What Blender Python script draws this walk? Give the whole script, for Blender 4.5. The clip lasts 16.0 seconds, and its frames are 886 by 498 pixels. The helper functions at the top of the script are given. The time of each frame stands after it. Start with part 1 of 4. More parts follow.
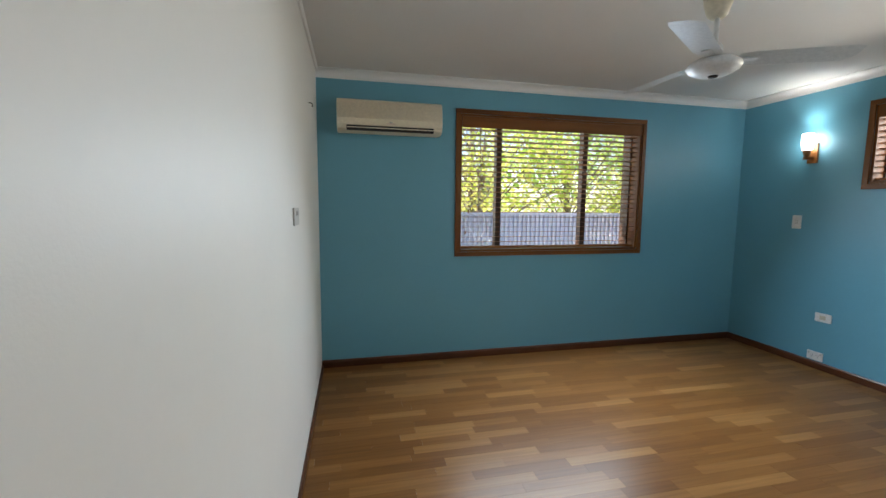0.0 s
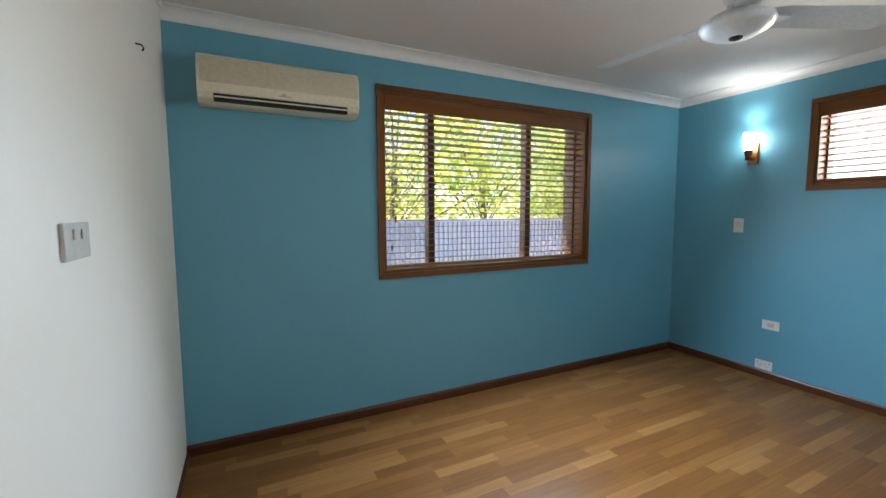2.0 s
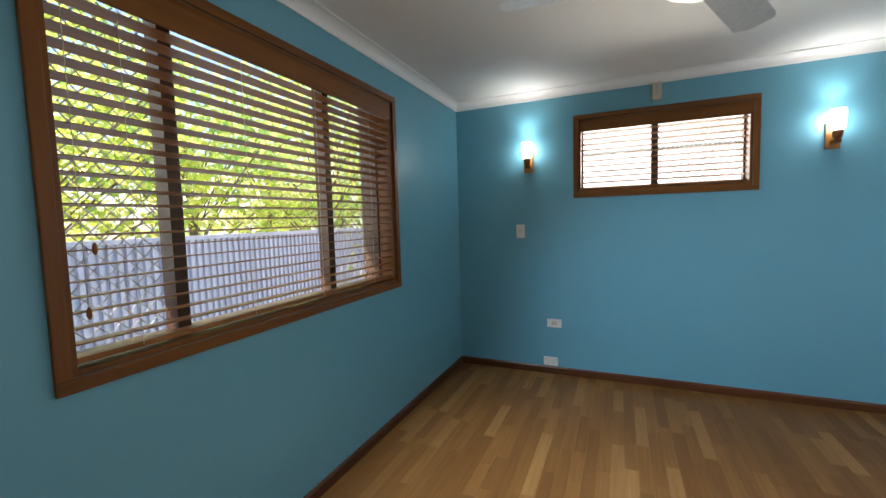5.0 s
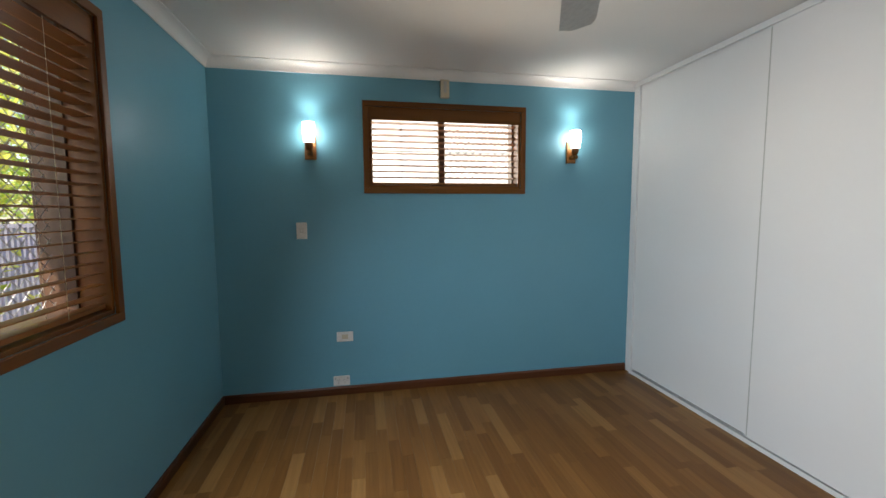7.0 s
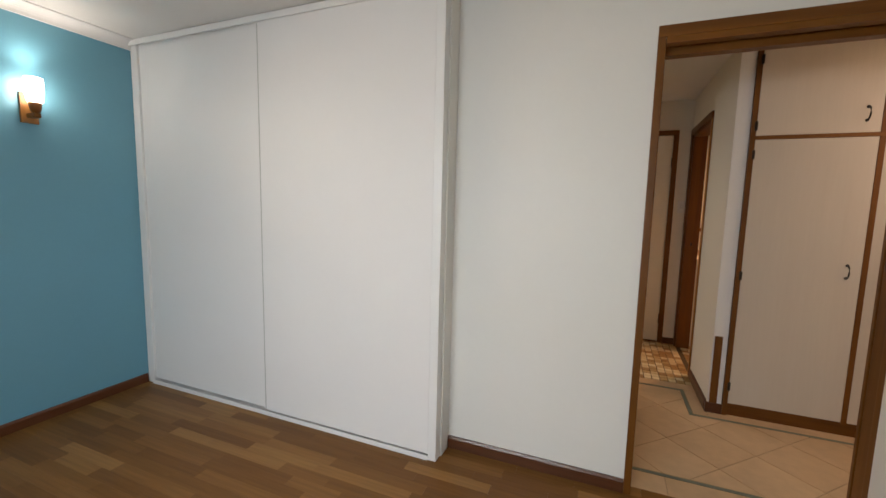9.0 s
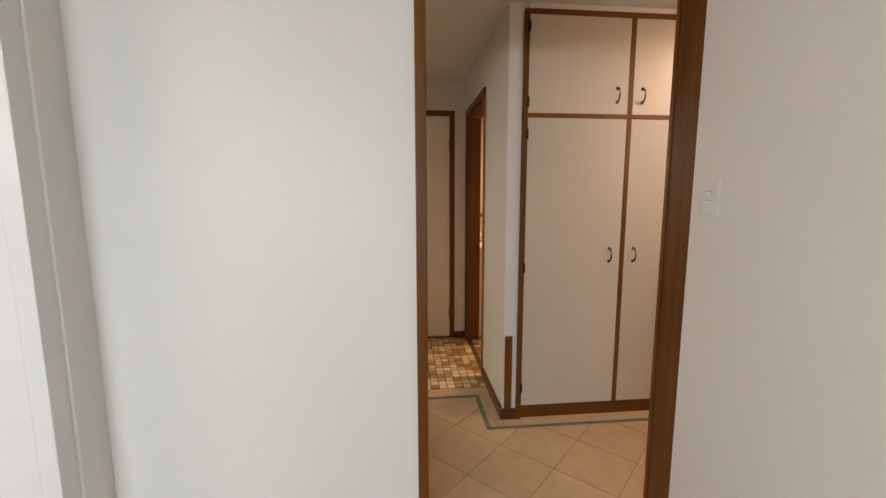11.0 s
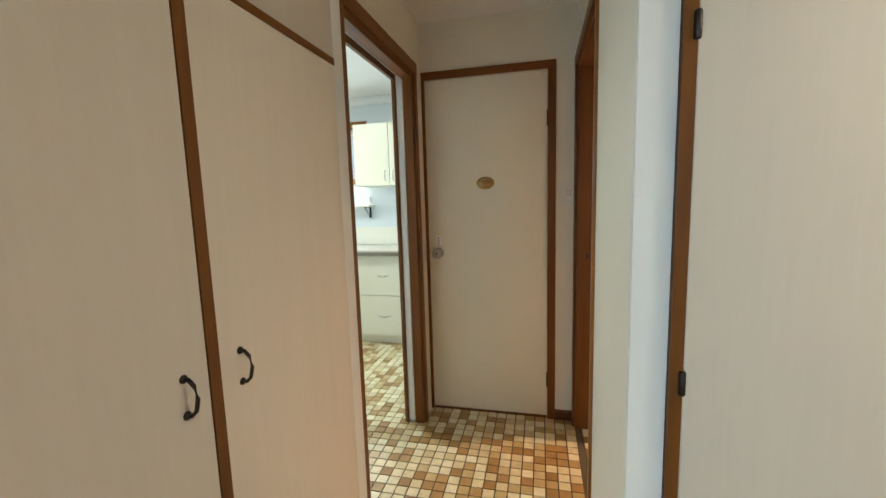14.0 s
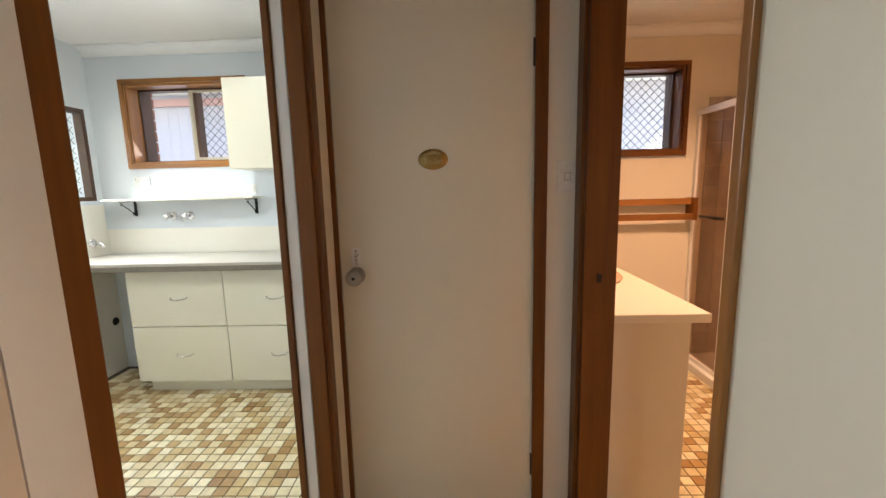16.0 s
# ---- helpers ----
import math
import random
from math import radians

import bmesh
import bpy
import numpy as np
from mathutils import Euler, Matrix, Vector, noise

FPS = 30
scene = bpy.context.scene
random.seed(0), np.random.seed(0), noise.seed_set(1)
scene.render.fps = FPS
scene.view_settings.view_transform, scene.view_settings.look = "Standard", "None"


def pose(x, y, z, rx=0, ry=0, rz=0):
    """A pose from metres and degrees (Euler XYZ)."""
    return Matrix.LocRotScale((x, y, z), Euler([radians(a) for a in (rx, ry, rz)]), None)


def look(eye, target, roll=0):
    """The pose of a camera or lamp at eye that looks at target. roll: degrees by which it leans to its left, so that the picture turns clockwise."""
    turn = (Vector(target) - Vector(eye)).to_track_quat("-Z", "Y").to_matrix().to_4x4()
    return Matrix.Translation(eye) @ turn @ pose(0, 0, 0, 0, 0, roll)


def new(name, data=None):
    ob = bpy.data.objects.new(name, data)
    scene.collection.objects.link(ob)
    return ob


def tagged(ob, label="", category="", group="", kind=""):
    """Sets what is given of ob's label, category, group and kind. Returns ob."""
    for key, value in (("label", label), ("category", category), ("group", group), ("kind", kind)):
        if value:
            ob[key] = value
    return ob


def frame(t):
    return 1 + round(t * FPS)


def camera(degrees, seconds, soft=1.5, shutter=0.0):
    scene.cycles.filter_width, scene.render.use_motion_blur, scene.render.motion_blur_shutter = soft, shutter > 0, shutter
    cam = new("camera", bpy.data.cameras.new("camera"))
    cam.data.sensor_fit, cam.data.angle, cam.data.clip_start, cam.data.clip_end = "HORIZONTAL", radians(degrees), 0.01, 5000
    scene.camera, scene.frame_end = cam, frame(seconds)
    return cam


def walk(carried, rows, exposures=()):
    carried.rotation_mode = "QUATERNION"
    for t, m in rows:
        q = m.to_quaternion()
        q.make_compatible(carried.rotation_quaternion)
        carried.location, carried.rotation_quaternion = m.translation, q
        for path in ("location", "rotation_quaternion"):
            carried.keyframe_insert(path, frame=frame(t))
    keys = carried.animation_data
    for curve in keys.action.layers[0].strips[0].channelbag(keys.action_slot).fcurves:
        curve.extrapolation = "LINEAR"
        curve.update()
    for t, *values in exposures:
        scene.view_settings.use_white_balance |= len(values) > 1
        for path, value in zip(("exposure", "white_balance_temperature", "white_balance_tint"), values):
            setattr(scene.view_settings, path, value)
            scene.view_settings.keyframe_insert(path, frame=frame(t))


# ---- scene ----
cam = camera(95.1, 16.0)
PATH = [
    (0, (0.184, 0.135, 1.325), (0.621, 2.076, 1.118), 0.5),
    (0.5, (0.219, 0.293, 1.325), (0.668, 2.233, 1.138), 0.8),
    (1, (0.255, 0.502, 1.336), (0.738, 2.434, 1.147), 1.5),
    (1.5, (0.232, 0.763, 1.333), (0.932, 2.627, 1.15), 0.4),
    (2, (0.266, 0.957, 1.333), (1.141, 2.746, 1.156), -0.2),
    (2.5, (0.33, 1.191, 1.339), (1.161, 3.004, 1.189), -0.0),
    (3, (0.345, 1.411, 1.318), (1.347, 3.134, 1.143), 0.2),
    (3.2, (0.351, 1.483, 1.323), (1.476, 3.127, 1.15), -0.7),
    (5.5, (0.582, 2.24, 1.343), (2.499, 2.789, 1.192), -0.9),
    (6, (0.687, 2.304, 1.345), (2.658, 2.605, 1.18), -0.4),
    (6.5, (0.849, 2.381, 1.344), (2.842, 2.445, 1.187), -0.1),
    (7, (0.973, 2.482, 1.342), (2.929, 2.103, 1.164), -0.3),
    (7.5, (1.017, 2.525, 1.339), (2.807, 1.658, 1.129), 0.2),
    (8, (1.028, 2.473, 1.338), (2.551, 1.197, 1.111), 0.6),
    (8.5, (1.011, 2.36, 1.339), (2.173, 0.749, 1.109), 1.1),
    (9, (0.946, 2.152, 1.333), (1.691, 0.309, 1.114), 1.4),
    (9.5, (0.846, 1.96, 1.348), (1.171, 0.002, 1.104), 1.7),
    (10, (0.877, 1.754, 1.351), (0.755, -0.227, 1.103), 1.3),
    (12.5, (0.544, 0.733, 1.328), (0.332, -1.232, 1.025), -0.4),
    (13, (0.43, 0.522, 1.332), (0.536, -1.45, 1.017), 0.3),
    (13.5, (0.43, 0.309, 1.337), (0.77, -1.642, 1.057), -1.0),
    (14, (0.454, 0.051, 1.351), (0.92, -1.879, 1.105), -1.7),
    (14.5, (0.435, -0.242, 1.339), (0.999, -2.143, 1.079), 0.2),
    (15, (0.495, -0.467, 1.327), (0.992, -2.382, 1.033), 0.2),
    (15.5, (0.638, -0.693, 1.343), (0.838, -2.662, 1.06), -1.6),
    (16, (0.696, -0.894, 1.337), (0.757, -2.871, 1.036), -1.4),
]
EXPOSURES = [(0.0, 1.54, 6450, 11), (3.0, 1.88, 6150, 11), (5.5, 1.42, 6600, 11), (7.5, 1.2, 7150, 15), (9.5, 1.37, 7550, 17), (12.5, 1.85, 7050, 18), (13.0, 1.95, 7150, 12), (13.5, 2.2, 6000, -3), (14.5, 2.3, 5800, -6), (15.5, 2.1, 6100, 5), (16.0, 2.1, 6200, 7)]
walk(cam, [(t, look(eye, target, roll)) for t, eye, target, roll in PATH], EXPOSURES)

# ---- light ----
SUN_UP, SUN_ROUND = 42.0, -62.0   # degrees above the horizon, degrees from +y towards +x
world = bpy.data.worlds.new("world")
scene.world = world
world.use_nodes = True
sky = world.node_tree.nodes.new("ShaderNodeTexSky")
sky.sky_type, sky.sun_disc = "NISHITA", False
sky.sun_elevation, sky.sun_rotation = radians(SUN_UP), radians(SUN_ROUND)
backg = world.node_tree.nodes["Background"]
world.node_tree.links.new(sky.outputs[0], backg.inputs[0])
backg.inputs[1].default_value = 0.15
sun = new("sun", bpy.data.lights.new("sun", "SUN"))
sun.data.energy, sun.data.angle, sun.data.color = 5.0, radians(0.5), (1.0, 0.95, 0.88)
sun_way = Vector((math.sin(radians(SUN_ROUND)) * math.cos(radians(SUN_UP)), math.cos(radians(SUN_ROUND)) * math.cos(radians(SUN_UP)), math.sin(radians(SUN_UP))))
sun.matrix_world = look(sun_way * 30, (0, 0, 0))


def window_light(name, at, target, w, h, watts, colour, spread=180):
    ob = new(name, bpy.data.lights.new(name, "AREA"))
    ob.data.shape, ob.data.size, ob.data.size_y, ob.data.energy, ob.data.color, ob.data.spread = "RECTANGLE", w, h, watts, colour, radians(spread)
    ob.matrix_world = look(at, target)
    return ob


# area lamps that stand in for daylight at the window openings
window_light("sky_north", (1.95, 3.86, 1.66), (1.95, 2.0, 1.06), 2.0, 1.15, 2.2, (0.86, 0.93, 1.0), 160)
# added fill on the room side of the blind, aimed down at the floor
window_light("north_room_fill", (1.95, 3.345, 1.5), (1.95, 2.01, 0.62), 1.66, 0.48, 15, (0.72, 0.86, 1.0), 136)
window_light("sky_east", (4.30, 1.865, 1.88), (2.6, 1.9, 1.28), 1.2, 0.6, 5, (1.0, 0.95, 0.86), 150)
# added warm fill inside, for light off the sunlit house next door
window_light("east_room_fill", (3.93, 1.865, 1.8), (2.0, 1.65, 1.45), 1.1, 0.42, 3.0, (1.0, 0.90, 0.74), 108)
window_light("sky_laundry", (3.28, -3.33, 1.62), (1.9, -2.3, 0.5), 0.9, 0.6, 6, (0.95, 0.97, 1.0), 160)
window_light("sky_laundry_back", (2.6, -3.83, 1.83), (2.4, -2.0, 0.6), 0.82, 0.5, 1.6, (0.9, 0.93, 1.0), 160)


def lamp(name, at, watts, colour, radius):
    """A round ceiling lamp that shines down."""
    ob = new(name, bpy.data.lights.new(name, "AREA"))
    ob.data.shape, ob.data.size, ob.data.energy, ob.data.color = "DISK", radius * 2, watts, colour
    ob.matrix_world = pose(*at)
    return ob


def sconce_bulb(at):
    """The bulb of a wall sconce, seen from the shade's open top."""
    ob = new("sconce_bulb", bpy.data.lights.new("sconce_bulb", "SPOT"))
    ob.data.energy, ob.data.color, ob.data.shadow_soft_size = 2.0, (1.0, 0.95, 0.88), 0.045
    ob.data.spot_size, ob.data.spot_blend = radians(135), 1.0
    ob.matrix_world = pose(*at, 180)
    return ob


sconce_bulb((3.90, 2.838, 1.985))
sconce_bulb((3.90, 0.872, 1.995))
lamp("laundry_lamp", (2.27, -2.72, 2.27), 2.7, (1.0, 0.95, 0.82), 0.12)
bath = lamp("bath_lamp", (-0.75, -2.6, 2.27), 8.5, (1.0, 0.56, 0.32), 0.1)
bath.data.spread = radians(140)
# added fill for the cupboards; no hall lamp is known here
lamp("hall_fill_lamp", (-1.15, -0.38, 2.26), 4.0, (1.0, 0.83, 0.74), 0.1)

# ---- materials ----


class Nodes:
    def __init__(self, name):
        self.m = bpy.data.materials.new(name)
        self.m.use_nodes = True
        self.t = self.m.node_tree
        self.b = self.t.nodes["Principled BSDF"]
        self.out = self.t.nodes["Material Output"]

    def add(self, kind, **sockets):
        n = self.t.nodes.new("ShaderNode" + kind)
        for k, v in sockets.items():
            self.put(n, k, v)
        return n

    def put(self, n, k, v):
        sock = n.inputs[int(k[1:])] if k[0] == "i" and k[1:].isdigit() else n.inputs[k.replace("_", " ")]
        if hasattr(v, "is_linked"):
            self.t.links.new(v, sock)
        else:
            sock.default_value = v

    def coords(self, scale=(1, 1, 1), which="Object"):
        tc = self.add("TexCoord")
        mp = self.add("Mapping")
        self.t.links.new(tc.outputs[which], mp.inputs[0])
        mp.inputs["Scale"].default_value = scale
        return mp.outputs[0]

    def noise(self, vec, scale, detail=4.0, rough=0.55):
        n = self.add("TexNoise", Scale=scale, Detail=detail, Roughness=rough)
        self.t.links.new(vec, n.inputs["Vector"])
        return n.outputs["Fac"]

    def ramp(self, fac, stops):
        r = self.add("ValToRGB", Fac=fac)
        el = r.color_ramp.elements
        while len(el) < len(stops):
            el.new(0.5)
        for e, (p, c) in zip(el, stops):
            e.position, e.color = p, (*c, 1)
        return r.outputs[0]

    def mix(self, fac, a, b, mode="MIX"):
        n = self.t.nodes.new("ShaderNodeMix")
        n.data_type, n.blend_type = "RGBA", mode
        for i, v in ((0, fac), (6, a), (7, b)):
            if hasattr(v, "is_linked"):
                self.t.links.new(v, n.inputs[i])
            else:
                n.inputs[i].default_value = v if i == 0 else (*v, 1)
        return n.outputs[2]

    def bump(self, height, strength, distance=0.01):
        n = self.add("Bump", Strength=strength, Distance=distance, Height=height)
        self.t.links.new(n.outputs[0], self.b.inputs["Normal"])

    def set(self, **k):
        for key, v in k.items():
            self.put(self.b, key, (*v, 1) if isinstance(v, tuple) and len(v) == 3 else v)
        return self.m


def shade(c, f):
    return tuple(min(1.0, x * f) for x in c)


def paint(name, c, rough=0.5, spread=0.06, relief=0.08, fine=220.0, coat=0.0, spec=0.5):
    n = Nodes(name)
    v = n.coords()
    big = n.noise(v, 1.3, 3)
    small = n.noise(v, 35, 3)
    col = n.mix(0.35, n.ramp(big, [(0.3, shade(c, 1 - spread)), (0.7, shade(c, 1 + spread * 0.5))]), n.ramp(small, [(0.3, shade(c, 1 - spread * 0.7)), (0.7, c)]))
    n.bump(n.noise(v, fine, 2), relief, 0.002)
    r = n.add("MapRange", Value=big)
    r.inputs["To Min"].default_value, r.inputs["To Max"].default_value = rough - 0.06, rough + 0.06
    return n.set(Base_Color=col, Roughness=r.outputs[0], Coat_Weight=coat, Specular_IOR_Level=spec)


def wood(name, dark, light, axis, rough=0.35, grain=1.0, coat=0.25):
    n = Nodes(name)
    s = [26.0 * grain] * 3
    s[axis] = 1.6 * grain
    v = n.coords(tuple(s))
    g = n.noise(v, 1.0, 6, 0.62)
    wide = n.noise(n.coords(tuple(0.18 * x for x in s)), 1.0, 3)
    col = n.ramp(g, [(0.28, dark), (0.52, tuple((a + b) / 2 for a, b in zip(dark, light))), (0.75, light)])
    col = n.mix(0.45, col, n.ramp(wide, [(0.3, dark), (0.7, light)]))
    rnd = n.add("ObjectInfo")
    tone = n.ramp(rnd.outputs["Random"], [(0.0, (0.86, 0.86, 0.86)), (1.0, (1.08, 1.06, 1.04))])
    n.bump(g, 0.12, 0.002)
    return n.set(Base_Color=n.mix(1.0, col, tone, "MULTIPLY"), Roughness=rough, Coat_Weight=coat, Coat_Roughness=0.2, Specular_IOR_Level=0.3)


def pieces(name, stops, rough, island, axis=None, spread=0.22, coat=0.0, relief=0.08, cloud=9.0, spec=0.5):
    """Pieces that differ one by one: planks or tiles."""
    n = Nodes(name)
    rnd = n.add("NewGeometry").outputs["Random Per Island"] if island else n.add("ObjectInfo").outputs["Random"]
    base = n.ramp(rnd, stops)
    which = "Object"
    tc = n.add("TexCoord")
    off = n.add("VectorMath", i0=tc.outputs[which])
    off.operation = "ADD"
    sh = n.add("CombineXYZ", X=rnd, Y=rnd, Z=rnd)
    big = n.add("VectorMath", i0=sh.outputs[0])
    big.operation = "SCALE"
    big.inputs["Scale"].default_value = 37.0
    n.t.links.new(big.outputs[0], off.inputs[1])
    mp = n.add("Mapping")
    n.t.links.new(off.outputs[0], mp.inputs[0])
    if axis is not None:
        s = [60.0] * 3
        s[axis] = 2.5
        mp.inputs["Scale"].default_value = s
        g = n.noise(mp.outputs[0], 1.0, 5, 0.6)
    else:
        g = n.noise(mp.outputs[0], cloud, 5, 0.6)
    tone = n.ramp(g, [(0.25, (1 - spread,) * 3), (0.75, (1 + spread * 0.4,) * 3)])
    n.bump(g, relief, 0.001)
    return n.set(Base_Color=n.mix(1.0, base, tone, "MULTIPLY"), Roughness=rough, Coat_Weight=coat, Coat_Roughness=0.15, Specular_IOR_Level=spec)


def plain(name, c, rough=0.5, metal=0.0, **more):
    n = Nodes(name)
    v = n.coords()
    f = n.noise(v, 60, 3)
    col = n.ramp(f, [(0.3, shade(c, 0.9)), (0.7, shade(c, 1.05))])
    return n.set(Base_Color=col, Roughness=rough, Metallic=metal, **more)


def glow(name, c, strength):
    n = Nodes(name)
    return n.set(Base_Color=c, Emission_Color=c, Emission_Strength=strength, Roughness=0.4)


def glass(name, rough=0.0, c=(1, 1, 1)):
    n = Nodes(name)
    g = n.t.nodes.new("ShaderNodeBsdfGlossy")
    g.inputs["Roughness"].default_value = 0.02
    tr = n.t.nodes.new("ShaderNodeBsdfTransparent")
    tr.inputs[0].default_value = (*c, 1)
    lw = n.add("LayerWeight", Blend=0.5)
    pw = n.add("Math", i0=lw.outputs["Facing"], i1=4.0)
    pw.operation = "POWER"
    fr = n.add("MapRange", Value=pw.outputs[0])
    fr.inputs["To Min"].default_value, fr.inputs["To Max"].default_value = 0.012, 0.3
    mx = n.t.nodes.new("ShaderNodeMixShader")
    n.t.links.new(fr.outputs[0], mx.inputs[0])
    n.t.links.new(tr.outputs[0], mx.inputs[1])
    n.t.links.new(g.outputs[0], mx.inputs[2])
    n.t.links.new(mx.outputs[0], n.out.inputs[0])
    return n.m


def leaf_mat(name, stops):
    n = Nodes(name)
    rnd = n.add("NewGeometry").outputs["Random Per Island"]
    col = n.ramp(rnd, stops)
    n.set(Base_Color=col, Roughness=0.5)
    tr = n.t.nodes.new("ShaderNodeBsdfTranslucent")
    n.t.links.new(n.mix(1.0, col, (1.5, 1.4, 1.2), "MULTIPLY"), tr.inputs[0])
    mx = n.t.nodes.new("ShaderNodeMixShader")
    mx.inputs[0].default_value = 0.65
    n.t.links.new(n.b.outputs[0], mx.inputs[1])
    n.t.links.new(tr.outputs[0], mx.inputs[2])
    n.t.links.new(mx.outputs[0], n.out.inputs[0])
    return n.m


BLUE = paint("blue_wall_paint", (0.135, 0.372, 0.487), 0.42, 0.07, 0.12)
WHITE = paint("white_wall_paint", (0.78, 0.77, 0.73), 0.5, 0.04, 0.12)
CREAM = paint("cream_wall_paint", (0.79, 0.76, 0.66), 0.5, 0.05, 0.12)
CEIL = paint("ceiling_paint", (0.76, 0.75, 0.73), 0.7, 0.04, 0.15)
TRIMW = paint("white_gloss_trim", (0.80, 0.80, 0.79), 0.3, 0.03, 0.04)
DOORW = paint("white_door_panel", (0.80, 0.79, 0.78), 0.5, 0.03, 0.05, spec=0.25)
BEIGE = wood("beige_cupboard_panel", (0.60, 0.535, 0.45), (0.64, 0.575, 0.49), 2, 0.42, 2.6, 0.05)
DOORC = paint("cream_door_paint", (0.80, 0.77, 0.66), 0.4, 0.05, 0.1)
WD_X, WD_Y, WD_Z = [wood("stained_timber_" + a, (0.080, 0.025, 0.004), (0.235, 0.086, 0.012), i, 0.42, 1.0, 0.04) for i, a in enumerate("xyz")]
WH_X, WH_Y, WH_Z = [wood("honey_timber_" + a, (0.17, 0.066, 0.016), (0.42, 0.19, 0.05), i) for i, a in enumerate("xyz")]
SK_X, SK_Y = [wood("skirting_timber_" + a, (0.045, 0.014, 0.006), (0.13, 0.045, 0.018), i) for i, a in enumerate("xy")]
SLAT_X, SLAT_Y = [wood("blind_slat_" + a, (0.19, 0.072, 0.018), (0.33, 0.13, 0.034), i, 0.5, 1.0, 0.0) for i, a in enumerate("xy")]
ALU = plain("brown_aluminium", (0.075, 0.036, 0.018), 0.45, 0.1)
PALEALU = plain("pale_beige_aluminium", (0.50, 0.45, 0.34), 0.4, 0.2)
MESHM = plain("grey_mesh_bars", (0.075, 0.075, 0.085), 0.5, 0.4)
MESHW = plain("pale_mesh_bars", (0.45, 0.44, 0.44), 0.45, 0.4)
GLASS = glass("window_glass")
SHOWER = glass("shower_glass", 0.0, (0.80, 0.73, 0.67))
CREAMP = plain("cream_plastic", (0.62, 0.56, 0.42), 0.4)
ACREAM = plain("aged_cream_plastic", (0.78, 0.71, 0.55), 0.4)
WHITEP = plain("white_plastic", (0.78, 0.77, 0.74), 0.35)
GREYP = plain("grey_plastic", (0.5, 0.5, 0.47), 0.4)
# near-black for lettering and dark parts, and for shade painted into gaps
DARK = plain("black_and_gap_shade", (0.012, 0.011, 0.010), 0.7)
FANW = plain("fan_enamel", (0.66, 0.67, 0.66), 0.35)
BRUSHED = plain("brushed_steel", (0.42, 0.40, 0.37), 0.38, 0.9)
CHROME = plain("chrome", (0.75, 0.75, 0.76), 0.12, 1.0)
BRONZE = plain("dark_bronze", (0.05, 0.042, 0.035), 0.35, 0.9)
BRASS = plain("brass", (0.36, 0.25, 0.09), 0.3, 0.9)
BRASSL = plain("polished_brass", (0.52, 0.42, 0.22), 0.3, 0.8)
IRON = plain("black_iron", (0.015, 0.015, 0.017), 0.5, 0.5)
SHADE = glow("lit_opal_glass", (1.0, 0.96, 0.90), 8.0)
LAMPG = glow("lit_lamp_glass", (1.0, 0.94, 0.85), 4.5)
GROUT = plain("grout", (0.10, 0.078, 0.05), 0.9)
GROUTL = plain("pale_grout", (0.36, 0.26, 0.16), 0.9)
LAM = paint("laminate_worktop", (0.48, 0.45, 0.39), 0.35, 0.1, 0.03)
CABW = paint("white_melamine", (0.80, 0.77, 0.64), 0.3, 0.02, 0.02)
SPLASH = paint("cream_splashback", (0.78, 0.75, 0.66), 0.3, 0.03, 0.03)
LWALL = paint("pale_blue_wall_paint", (0.66, 0.70, 0.73), 0.5, 0.03, 0.1)
VAN = paint("cream_vanity", (0.72, 0.66, 0.55), 0.35, 0.05, 0.05)
FENCE = paint("pale_steel_fence", (0.50, 0.47, 0.60), 0.45, 0.05, 0.02)
SHED = paint("shed_wall", (0.50, 0.48, 0.56), 0.5, 0.05, 0.05)
BEAM = paint("pink_beam", (0.55, 0.34, 0.34), 0.5, 0.05, 0.05)
BRICK = paint("red_brick", (0.28, 0.12, 0.09), 0.8, 0.2, 0.3)
GROUND = paint("grassy_ground", (0.42, 0.39, 0.28), 0.9, 0.4, 0.5, 30)
BARK = wood("bark", (0.12, 0.09, 0.06), (0.28, 0.22, 0.15), 2, 0.9, 0.6, 0.0)
LEAVES = leaf_mat("leaves", [(0.0, (0.32, 0.42, 0.06)), (0.5, (0.52, 0.57, 0.14)), (1.0, (0.68, 0.66, 0.30))])
LEAVES2 = leaf_mat("blue_green_leaves", [(0.0, (0.2, 0.36, 0.08)), (0.6, (0.36, 0.5, 0.16)), (1.0, (0.54, 0.6, 0.26))])
LEAVES3 = leaf_mat("russet_leaves", [(0.0, (0.30, 0.22, 0.07)), (0.6, (0.42, 0.36, 0.10)), (1.0, (0.55, 0.45, 0.22))])
PLANKS = [(0.0, (0.162, 0.068, 0.018)), (0.55, (0.195, 0.086, 0.023)), (0.80, (0.228, 0.104, 0.030)), (1.0, (0.30, 0.150, 0.049))]
PLANK1, PLANK2 = pieces("laminate_strip", PLANKS, 0.31, False, 0, 0.26, 0.0, spec=0.16), pieces("laminate_strips", PLANKS, 0.31, True, 0, 0.26, 0.0, spec=0.16)
MOS = [(0.0, (0.33, 0.185, 0.06)), (0.18, (0.42, 0.26, 0.095)), (0.36, (0.55, 0.41, 0.19)), (0.5, (0.66, 0.55, 0.32)), (0.72, (0.76, 0.67, 0.43)), (1.0, (0.82, 0.75, 0.55))]
MOS1, MOS2 = pieces("mosaic_tile", MOS, 0.35, False, None, 0.22, 0.1, 0.08, 25), pieces("mosaic_tiles", MOS, 0.35, True, None, 0.22, 0.1, 0.08, 25)
TERRA = pieces("cream_floor_tile", [(0.0, (0.55, 0.38, 0.22)), (1.0, (0.64, 0.46, 0.28))], 0.35, False, None, 0.16, 0.1)
